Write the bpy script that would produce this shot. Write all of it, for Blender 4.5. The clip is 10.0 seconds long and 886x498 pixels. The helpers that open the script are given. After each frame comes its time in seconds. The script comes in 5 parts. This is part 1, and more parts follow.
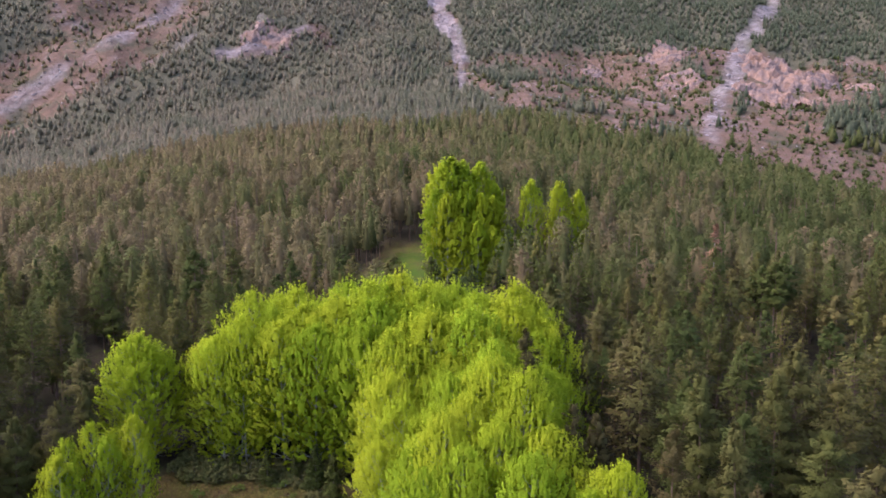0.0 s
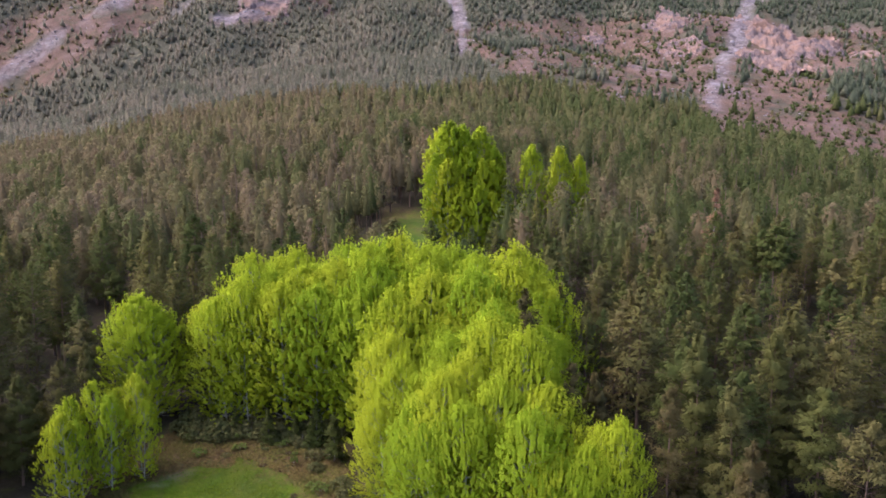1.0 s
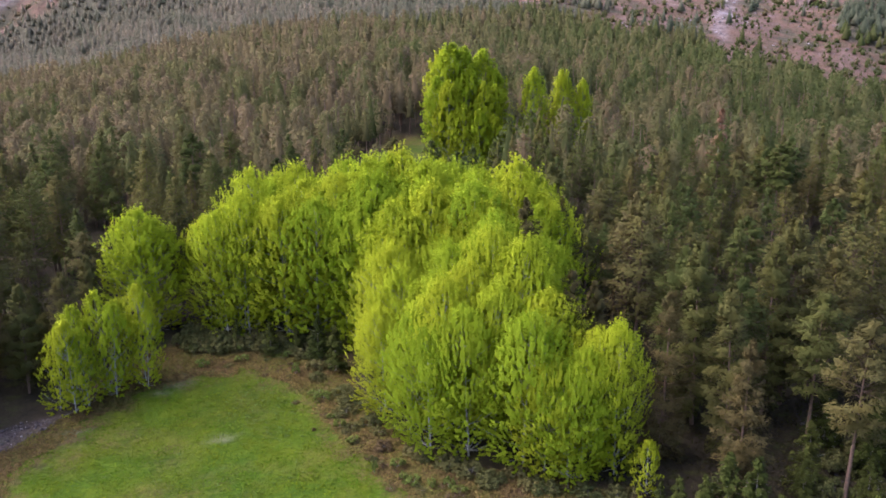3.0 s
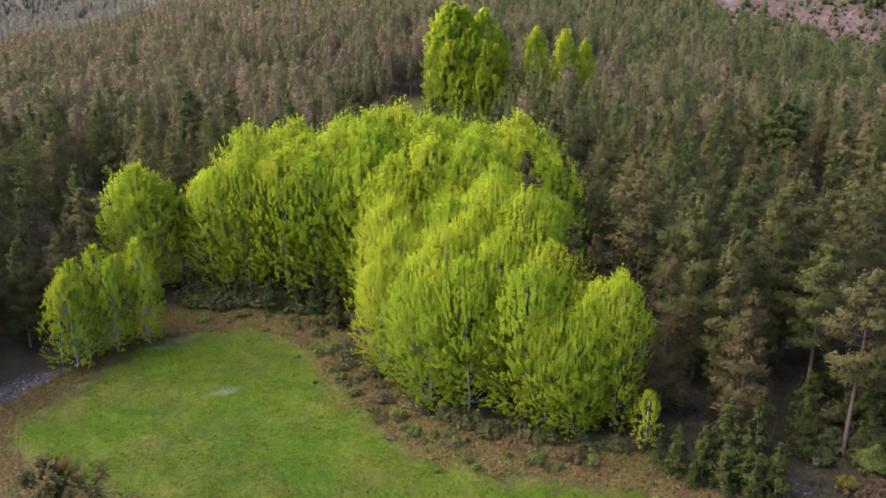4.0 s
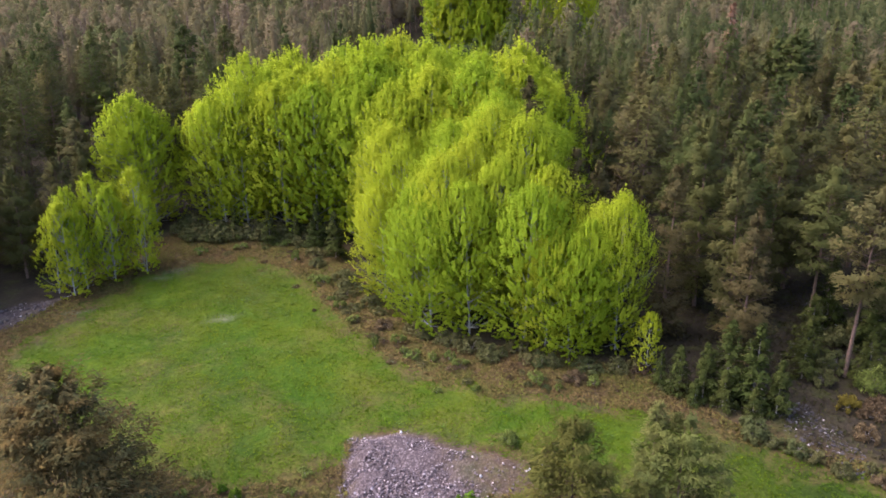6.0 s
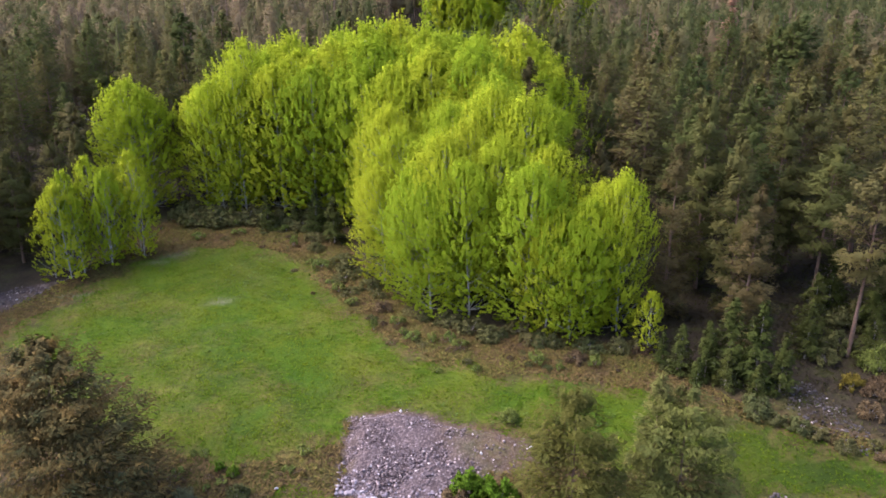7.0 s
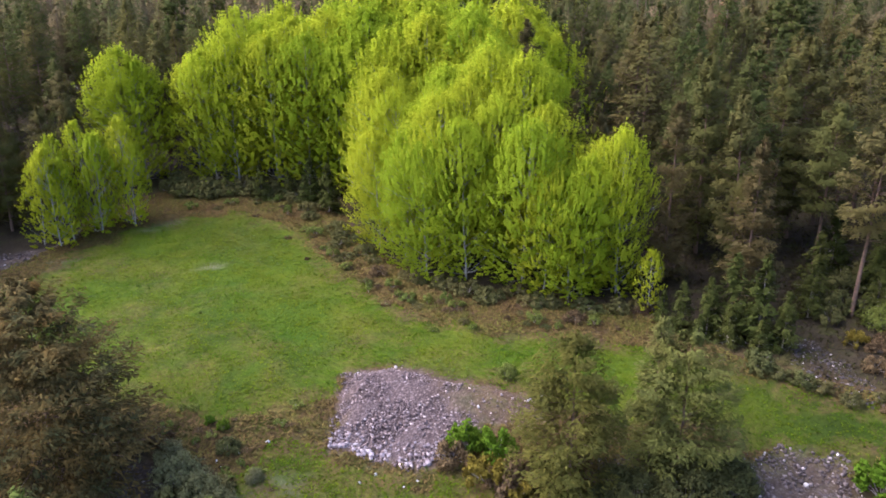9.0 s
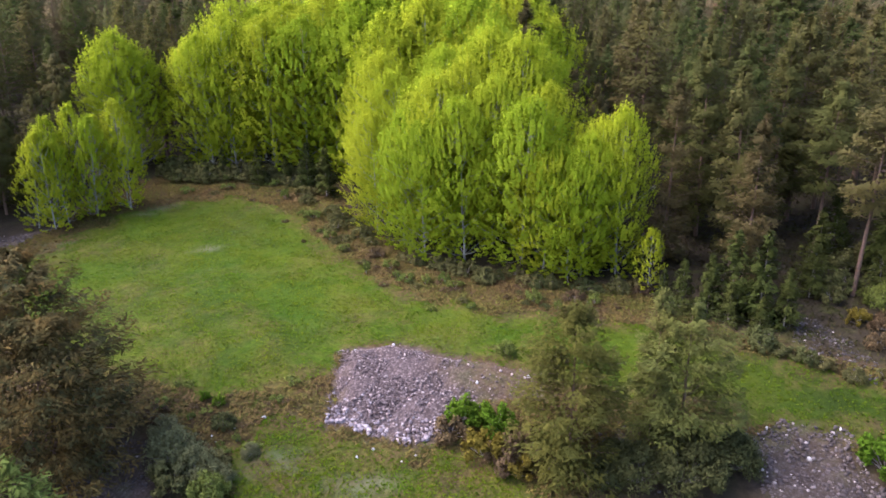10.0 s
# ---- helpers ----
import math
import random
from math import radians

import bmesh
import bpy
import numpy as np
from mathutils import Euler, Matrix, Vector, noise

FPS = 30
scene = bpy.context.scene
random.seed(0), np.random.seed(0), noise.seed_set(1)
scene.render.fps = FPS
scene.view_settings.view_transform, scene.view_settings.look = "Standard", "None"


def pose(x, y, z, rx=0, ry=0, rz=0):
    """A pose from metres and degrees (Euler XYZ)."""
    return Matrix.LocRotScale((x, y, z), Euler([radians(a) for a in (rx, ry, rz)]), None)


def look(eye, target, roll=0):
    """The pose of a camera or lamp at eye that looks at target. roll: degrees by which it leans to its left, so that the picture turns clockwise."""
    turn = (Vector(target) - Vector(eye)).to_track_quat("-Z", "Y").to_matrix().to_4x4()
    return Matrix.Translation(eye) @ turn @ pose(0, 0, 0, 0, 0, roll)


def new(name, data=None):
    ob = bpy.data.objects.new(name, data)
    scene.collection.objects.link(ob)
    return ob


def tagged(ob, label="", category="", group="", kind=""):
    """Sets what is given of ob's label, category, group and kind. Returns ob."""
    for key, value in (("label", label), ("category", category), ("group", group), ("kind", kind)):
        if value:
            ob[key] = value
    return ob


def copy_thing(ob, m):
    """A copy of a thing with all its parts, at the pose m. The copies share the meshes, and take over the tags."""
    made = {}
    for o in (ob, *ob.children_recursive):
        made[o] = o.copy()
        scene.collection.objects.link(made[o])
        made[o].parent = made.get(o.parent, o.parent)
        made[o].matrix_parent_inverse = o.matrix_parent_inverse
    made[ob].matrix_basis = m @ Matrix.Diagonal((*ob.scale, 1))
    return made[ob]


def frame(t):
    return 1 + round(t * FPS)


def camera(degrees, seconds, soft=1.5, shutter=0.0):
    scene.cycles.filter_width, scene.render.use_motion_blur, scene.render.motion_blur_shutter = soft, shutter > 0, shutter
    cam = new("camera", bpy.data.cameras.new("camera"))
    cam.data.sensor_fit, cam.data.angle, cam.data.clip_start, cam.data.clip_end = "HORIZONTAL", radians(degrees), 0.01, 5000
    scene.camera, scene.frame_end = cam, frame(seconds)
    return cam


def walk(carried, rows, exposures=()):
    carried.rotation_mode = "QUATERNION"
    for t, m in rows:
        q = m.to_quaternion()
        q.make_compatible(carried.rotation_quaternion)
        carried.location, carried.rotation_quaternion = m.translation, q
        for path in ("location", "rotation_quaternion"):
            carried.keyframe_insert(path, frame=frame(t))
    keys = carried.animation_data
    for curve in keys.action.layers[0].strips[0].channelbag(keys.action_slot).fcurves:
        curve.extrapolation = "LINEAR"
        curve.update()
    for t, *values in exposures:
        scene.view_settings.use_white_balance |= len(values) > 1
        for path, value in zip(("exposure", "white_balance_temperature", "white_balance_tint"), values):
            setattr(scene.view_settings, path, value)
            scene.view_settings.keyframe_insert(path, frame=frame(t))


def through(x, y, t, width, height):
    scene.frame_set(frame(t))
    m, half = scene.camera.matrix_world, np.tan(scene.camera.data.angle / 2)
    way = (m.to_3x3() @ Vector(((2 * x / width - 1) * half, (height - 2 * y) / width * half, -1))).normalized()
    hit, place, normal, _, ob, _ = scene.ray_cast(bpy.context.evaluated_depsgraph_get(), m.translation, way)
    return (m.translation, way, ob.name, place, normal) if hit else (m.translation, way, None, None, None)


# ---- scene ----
cam = camera(62.0, 10.0, soft=1.75)
EYE, TILT = 40.0, -6.0
# seconds, x, y, z from the first eye, yaw, pitch, lean
ROWS = [
    (0.0, 0.002, 0.000, 0.002, 0.00, 0.07, -0.01),
    (0.5, 0.095, -0.062, -0.521, 0.05, -1.08, 0.01),
    (1.0, 0.086, 0.078, -1.072, 0.04, -2.24, -0.04),
    (1.5, 0.121, 0.137, -1.743, 0.06, -3.40, -0.02),
    (2.0, 0.128, 0.225, -2.519, 0.07, -4.56, -0.04),
    (2.5, 0.158, 0.358, -3.405, 0.09, -5.73, -0.05),
    (4.0, 0.204, 0.703, -5.940, 0.21, -9.27, -0.04),
    (4.5, 0.190, 0.839, -6.787, 0.21, -10.43, -0.05),
    (5.0, 0.204, 0.916, -7.601, 0.22, -11.62, -0.04),
    (5.5, 0.272, 1.038, -8.362, 0.25, -12.32, -0.01),
    (7.0, 0.199, 1.354, -10.832, 0.15, -12.60, 0.04),
    (7.5, 0.236, 1.498, -11.650, 0.09, -12.70, 0.06),
    (8.0, 0.204, 1.621, -12.510, -0.00, -12.73, 0.07),
    (8.5, 0.219, 1.695, -13.438, -0.04, -12.68, 0.08),
    (9.0, 0.283, 1.851, -14.276, -0.09, -12.72, 0.09),
    (9.5, 0.270, 1.971, -15.132, -0.19, -12.75, 0.09),
    (10.0, 0.253, 2.066, -16.000, -0.25, -12.76, 0.08),
]
walk(cam, [(t, pose(0, 0, EYE, TILT) @ pose(x, y, z, 90 + pitch, lean, yaw)) for t, x, y, z, yaw, pitch, lean in ROWS],
     exposures=[(0.0, 1.76), (4.5, 1.87), (9.0, 1.93), (10.0, 1.94)])

# ---- light ----
SUN_ELEVATION, SUN_AZIMUTH = 50.0, -88.0   # degrees; azimuth from +y towards +x
world = bpy.data.worlds.new("world")
scene.world = world
world.use_nodes = True
wn = world.node_tree
sky = wn.nodes.new("ShaderNodeTexSky")
sky.sky_type, sky.sun_disc = "NISHITA", False
sky.sun_elevation, sky.sun_rotation = radians(SUN_ELEVATION), radians(SUN_AZIMUTH)
sky.air_density, sky.dust_density = 1.0, 3.0
wn.links.new(sky.outputs[0], wn.nodes["Background"].inputs[0])
wn.nodes["Background"].inputs[1].default_value = 0.15
sun = new("sun", bpy.data.lights.new("sun", "SUN"))
sun.data.energy, sun.data.angle, sun.data.color = 1.4, radians(60), (1.0, 0.90, 0.80)
se, sa = radians(SUN_ELEVATION), radians(SUN_AZIMUTH)
sun.matrix_world = look((0, 0, 0), (-math.sin(sa) * math.cos(se), -math.cos(sa) * math.cos(se), -math.sin(se)))
scene.view_settings.use_white_balance = True
scene.view_settings.white_balance_temperature, scene.view_settings.white_balance_tint = 5930, 25


# ---- the lie of the land ----
def smooth(a, b, v):
    u = np.clip((np.asarray(v, float) - a) / (b - a), 0, 1)
    return u * u * (3 - 2 * u)


def waves(x, y, size, seed=0.0):
    """Soft unevenness of about -1 to 1 with hills about size wide."""
    u, v = np.asarray(x) / size * 6.283, np.asarray(y) / size * 6.283
    return (np.sin(u * 0.83 + 1.7 * np.sin(v * 0.61 + seed) + seed) + np.sin(v * 0.97 + 1.3 * np.sin(u * 0.71 - seed) + 2.1 * seed)
            + 0.5 * np.sin(u * 2.1 + v * 1.3 + seed) + 0.5 * np.sin(v * 2.3 - u * 1.6 + 3 * seed)) / 3


def cloudy(x, y, size, octaves=5, seed=0, rough=0.55):
    """Uneven patches about size wide with ever finer ones on them, about -1 to 1."""
    x, y = np.asarray(x, float) / size, np.asarray(y, float) / size
    out, amount, total = 0.0, 1.0, 0.0
    for n in range(octaves):
        i, j = np.floor(x).astype(np.int64), np.floor(y).astype(np.int64)
        u, v = x - i, y - j
        u, v = u * u * (3 - 2 * u), v * v * (3 - 2 * v)

        def corner(a, b):
            h = (a * 374761393 + b * 668265263 + (seed + n) * 974634777) & 0x7FFFFFFF
            h = ((h ^ (h >> 13)) * 1274126177) & 0x7FFFFFFF
            return ((h ^ (h >> 16)) & 0xFFFF) / 32767.5 - 1

        low = corner(i, j) * (1 - u) + corner(i + 1, j) * u
        high = corner(i, j + 1) * (1 - u) + corner(i + 1, j + 1) * u
        out = out + amount * (low * (1 - v) + high * v)
        total += amount
        amount *= rough
        x, y = x * 2.03 + 11.7, y * 1.97 + 5.3
    return out / total * 1.6


PROFILE_Y = [-900, -100, 0, 30, 37, 44, 57, 66, 76, 90, 110, 145, 165, 186, 205, 280, 420, 565, 720, 950, 1300, 3000]
PROFILE_Z = [-4, -5, -4, -2.4, -1.6, 0.9, 1.4, 1.9, 2.9, 4.6, 7.5, 14.5, 17.6, 18.6, 24, 38, 71, 108, 190, 330, 520, 560]


def land(x, y):
    """Height of the ground."""
    x, y = np.asarray(x, float), np.asarray(y, float)
    z = (np.interp(y - 3, PROFILE_Y, PROFILE_Z) + np.interp(y, PROFILE_Y, PROFILE_Z) + np.interp(y + 3, PROFILE_Y, PROFILE_Z)) / 3
    away = smooth(90, 220, y)
    left = np.maximum(-x, 0)
    z = z - away * (1 - smooth(480, 640, y)) * 9.0 * (np.minimum(left, 320) / 101) ** 1.6
    z = z + smooth(520, 760, y) * 0.10 * np.minimum(left, 600)
    right = np.maximum(x, 0)
    z = z - away * (1 - smooth(300, 470, y)) * 16.0 * (np.minimum(right, 260) / 157) ** 1.3
    far = smooth(300, 600, y)
    z = z + far * (7 * waves(x, y, 170, 0.7) + 16 * (0.45 - np.abs(cloudy(x, y * 0.6, 105, 5, 3)))) + (1 - far) * smooth(110, 190, y) * 1.2 * waves(x, y, 55, 1.0)
    z = z + 0.12 * waves(x, y, 9.0, 0.3) * (1 - far)
    return z


# ---- materials ----
def material(name):
    m = bpy.data.materials.new(name)
    m.use_nodes = True
    nodes = m.node_tree.nodes
    bsdf = nodes["Principled BSDF"]
    return m, m.node_tree, nodes, bsdf


def node(tree, kind, **values):
    n = tree.nodes.new(kind)
    for key, value in values.items():
        n.inputs[key.replace("_", " ")].default_value = value
    return n


def ramp(tree, factor, stops):
    n = tree.nodes.new("ShaderNodeValToRGB")
    while len(n.color_ramp.elements) < len(stops):
        n.color_ramp.elements.new(0.5)
    for e, (at, colour) in zip(n.color_ramp.elements, stops):
        e.position, e.color = at, (*colour, 1)
    tree.links.new(factor, n.inputs[0])
    return n.outputs[0]


def blend(tree, factor, a, b, mode="MIX"):
    n = tree.nodes.new("ShaderNodeMix")
    n.data_type, n.blend_type = "RGBA", mode
    for socket, value in ((n.inputs[0], factor), (n.inputs[6], a), (n.inputs[7], b)):
        if isinstance(value, (int, float)):
            socket.default_value = value
        elif isinstance(value, tuple):
            socket.default_value = (*value, 1)
        else:
            tree.links.new(value, socket)
    return n.outputs[2]


def grain(tree, scale, detail=4.0, rough=0.6, space="Object"):
    tc = tree.nodes.new("ShaderNodeTexCoord")
    n = node(tree, "ShaderNodeTexNoise", Scale=scale, Detail=detail, Roughness=rough)
    tree.links.new(tc.outputs[space], n.inputs["Vector"])
    return n.outputs["Fac"]


def bump(tree, bsdf, height, strength, distance):
    n = node(tree, "ShaderNodeBump", Strength=strength, Distance=distance)
    tree.links.new(height, n.inputs["Height"])
    tree.links.new(n.outputs[0], bsdf.inputs["Normal"])


def foliage(name, stops, by="object", through=0.35, mottle=0.45, clump=((0.88, 0.9, 0.9), (1.1, 1.08, 1.0))):
    """Leaves or needles: the colour differs from plant to plant and from leaf to leaf, and light shines through."""
    m, tree, nodes, bsdf = material(name)
    info = tree.nodes.new("ShaderNodeObjectInfo")
    geo = tree.nodes.new("ShaderNodeNewGeometry")
    pick = info.outputs["Random"]
    if by == "attribute":
        at = tree.nodes.new("ShaderNodeAttribute")
        at.attribute_name = "plant"
        pick = at.outputs["Fac"]
    colour = ramp(tree, pick, stops)
    leaf = ramp(tree, geo.outputs["Random Per Island"], [(0.0, (1 - mottle,) * 3), (1.0, (1 + mottle * 0.6,) * 3)])
    colour = blend(tree, 1.0, colour, leaf, "MULTIPLY")
    patch = ramp(tree, grain(tree, 0.7, 2.0), [(0.3, clump[0]), (0.7, clump[1])])
    colour = blend(tree, 1.0, colour, patch, "MULTIPLY")
    tree.links.new(colour, bsdf.inputs["Base Color"])
    bsdf.inputs["Roughness"].default_value = 0.85
    bsdf.inputs["Specular IOR Level"].default_value = 0.06
    tl = tree.nodes.new("ShaderNodeBsdfTranslucent")
    tree.links.new(colour, tl.inputs[0])
    mix = tree.nodes.new("ShaderNodeMixShader")
    mix.inputs[0].default_value = through
    tree.links.new(bsdf.outputs[0], mix.inputs[1])
    tree.links.new(tl.outputs[0], mix.inputs[2])
    tree.links.new(mix.outputs[0], nodes["Material Output"].inputs[0])
    return m


def bark(name, a, b, scale=6.0):
    m, tree, nodes, bsdf = material(name)
    g = grain(tree, scale, 5.0, 0.7)
    tree.links.new(ramp(tree, g, [(0.35, a), (0.65, b)]), bsdf.inputs["Base Color"])
    bsdf.inputs["Roughness"].default_value = 0.85
    bump(tree, bsdf, g, 0.6, 0.03)
    return m


def stone_material(name, stops, by="object"):
    m, tree, nodes, bsdf = material(name)
    pick = tree.nodes.new("ShaderNodeObjectInfo").outputs["Random"]
    if by == "island":
        pick = tree.nodes.new("ShaderNodeNewGeometry").outputs["Random Per Island"]
    c = ramp(tree, pick, stops)
    g = grain(tree, 0.35 if "crag" in name else 9.0, 8.0, 0.75)
    c = blend(tree, 1.0, c, ramp(tree, g, [(0.3, (0.55, 0.55, 0.57)), (0.7, (1.25, 1.23, 1.2))]), "MULTIPLY")
    if "crag" in name:
        stain = ramp(tree, grain(tree, 0.07, 6, 0.7), [(0.34, (0.42, 0.45, 0.50)), (0.46, (0.85, 0.84, 0.88)), (0.58, (1.3, 1.08, 0.86)), (0.72, (1.05, 1.02, 1.02))])
        c = blend(tree, 1.0, c, stain, "MULTIPLY")
    tree.links.new(c, bsdf.inputs["Base Color"])
    bsdf.inputs["Roughness"].default_value = 0.85
    bump(tree, bsdf, g, 1.0 if "crag" in name else 0.5, 2.5 if "crag" in name else 0.03)
    return m


ASPEN_STOPS = [(0.0, (0.305, 0.415, 0.022)), (0.35, (0.362, 0.455, 0.024)), (0.7, (0.418, 0.480, 0.026)), (1.0, (0.432, 0.490, 0.028))]
PINE_STOPS = [(0.0, (0.058, 0.077, 0.022)), (0.3, (0.078, 0.093, 0.025)), (0.55, (0.098, 0.100, 0.030)), (0.8, (0.110, 0.094, 0.036)), (1.0, (0.120, 0.117, 0.032))]
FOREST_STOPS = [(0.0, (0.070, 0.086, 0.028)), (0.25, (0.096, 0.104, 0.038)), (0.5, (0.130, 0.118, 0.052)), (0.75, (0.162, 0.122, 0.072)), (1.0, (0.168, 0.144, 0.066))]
# far needles paler and bluer: the haze of distance is put into the colour
HAZY_STOPS = [(0.0, (0.090, 0.106, 0.066)), (0.25, (0.124, 0.128, 0.085)), (0.5, (0.162, 0.154, 0.106)), (0.75, (0.198, 0.168, 0.124)), (1.0, (0.208, 0.184, 0.120))]
M_ASPEN = foliage("aspen_leaves", ASPEN_STOPS, through=0.6, mottle=0.12)
M_PINE = foliage("pine_needles", PINE_STOPS, through=0.38, mottle=0.12, clump=((0.84, 0.88, 0.9), (1.2, 1.12, 1.0)))
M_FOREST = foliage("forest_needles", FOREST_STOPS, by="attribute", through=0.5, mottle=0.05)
M_HAZY_WOOD = foliage("hazy_needles", HAZY_STOPS, by="attribute", through=0.5, mottle=0.04)
M_SILVER = foliage("silvery_needles", [(0, (0.092, 0.104, 0.026)), (1, (0.108, 0.114, 0.031))], through=0.25, mottle=0.25, clump=((0.84, 0.88, 0.9), (1.2, 1.12, 1.0)))
M_BROWNPINE = foliage("browned_needles", [(0, (0.086, 0.078, 0.029)), (1, (0.111, 0.090, 0.037))], through=0.5, mottle=0.2, clump=((0.84, 0.88, 0.9), (1.2, 1.12, 1.0)))
M_BIGPINE = foliage("dark_needles", [(0, (0.070, 0.060, 0.021)), (1, (0.076, 0.064, 0.023))], through=0.15, mottle=0.5, clump=((0.55, 0.78, 0.85), (1.75, 1.3, 1.0)))
M_FEATHER = foliage("feathery_needles", [(0, (0.090, 0.092, 0.020)), (1, (0.102, 0.100, 0.024))], through=0.35, mottle=0.25, clump=((0.84, 0.88, 0.9), (1.2, 1.12, 1.0)))
M_DEAD = foliage("dead_needles", [(0, (0.18, 0.10, 0.065)), (1, (0.20, 0.115, 0.07))], through=0.2)
M_UNDER = foliage("undergrowth_leaves", [(0, (0.070, 0.082, 0.028)), (1, (0.115, 0.105, 0.038))], through=0.2)
M_SPRUCE = foliage("spruce_needles", [(0, (0.036, 0.048, 0.010)), (1, (0.054, 0.062, 0.014))], through=0.15)
M_JUNIPER = foliage("juniper_needles", [(0, (0.048, 0.056, 0.020)), (1, (0.070, 0.074, 0.026))], through=0.25, mottle=0.3)
M_SAGE = foliage("sage_leaves", [(0, (0.125, 0.135, 0.060)), (1, (0.165, 0.165, 0.080))], through=0.35, mottle=0.3)
M_SHRUB = foliage("shrub_leaves", [(0, (0.065, 0.133, 0.009)), (1, (0.099, 0.162, 0.011))], through=0.35)
M_OLIVE = foliage("olive_leaves", [(0, (0.104, 0.142, 0.031)), (1, (0.139, 0.166, 0.037))], through=0.3)
M_YELLOW = foliage("yellow_leaves", [(0, (0.144, 0.120, 0.018)), (1, (0.168, 0.132, 0.024))], through=0.35)
M_DRY = foliage("dry_twigs", [(0, (0.085, 0.058, 0.034)), (1, (0.125, 0.090, 0.045))], through=0.25)
M_GRASS = foliage("grass_blades", [(0, (0.038, 0.086, 0.002)), (1, (0.080, 0.102, 0.003))], by="attribute", through=0.2, mottle=0.3)
M_CLOVER = foliage("clover_leaves", [(0, (0.075, 0.12, 0.030)), (1, (0.11, 0.15, 0.050))], through=0.3)
M_LITTER = foliage("forest_floor_blades", [(0, (0.040, 0.029, 0.018)), (0.5, (0.048, 0.040, 0.017)), (1, (0.044, 0.052, 0.014))], by="attribute", through=0.2)
M_HAY = foliage("dry_blades", [(0, (0.105, 0.068, 0.032)), (0.5, (0.120, 0.090, 0.030)), (1, (0.100, 0.108, 0.022))], by="attribute", through=0.3)
M_PALEBARK = bark("pale_bark", (0.18, 0.18, 0.14), (0.38, 0.37, 0.30))
M_PINEBARK = bark("pine_bark", (0.065, 0.045, 0.034), (0.16, 0.095, 0.06))
M_GREYBARK = bark("grey_bark", (0.13, 0.11, 0.10), (0.28, 0.25, 0.22))
STONES = [(0.0, (0.095, 0.070, 0.067)), (0.45, (0.140, 0.105, 0.101)), (0.8, (0.196, 0.151, 0.145)), (0.93, (0.330, 0.268, 0.252)), (1.0, (0.500, 0.425, 0.395))]
M_STONES = stone_material("grey_stones", STONES, by="island")
M_RUBBLE = stone_material("grey_rubble", [(0.0, (0.048, 0.036, 0.033)), (0.5, (0.076, 0.058, 0.053)), (0.85, (0.116, 0.092, 0.085)), (0.95, (0.230, 0.193, 0.179)), (1.0, (0.420, 0.370, 0.340))], by="island")
# darker copy of the stones: the shade of the trees put into the colour
M_SHADE_STONES = stone_material("shade_darkened_stones", [(0.0, (0.030, 0.026, 0.025)), (0.6, (0.052, 0.043, 0.041)), (0.9, (0.090, 0.076, 0.072)), (1.0, (0.340, 0.310, 0.295))], by="island")
M_CRAG = stone_material("crag_rock", [(0, (0.200, 0.138, 0.116)), (1, (0.240, 0.170, 0.146))])
M_FOOT = stone_material("pale_grey_stone", [(0.0, (0.152, 0.126, 0.138)), (0.5, (0.247, 0.211, 0.221)), (1.0, (0.399, 0.360, 0.359))])
M_BOULDER = stone_material("boulder_stone", [(0.0, (0.153, 0.123, 0.126)), (0.6, (0.252, 0.212, 0.217)), (1.0, (0.378, 0.340, 0.339))], by="island")
M_PALE = stone_material("pale_stone", [(0, (0.413, 0.398, 0.375)), (1, (0.562, 0.547, 0.525))])


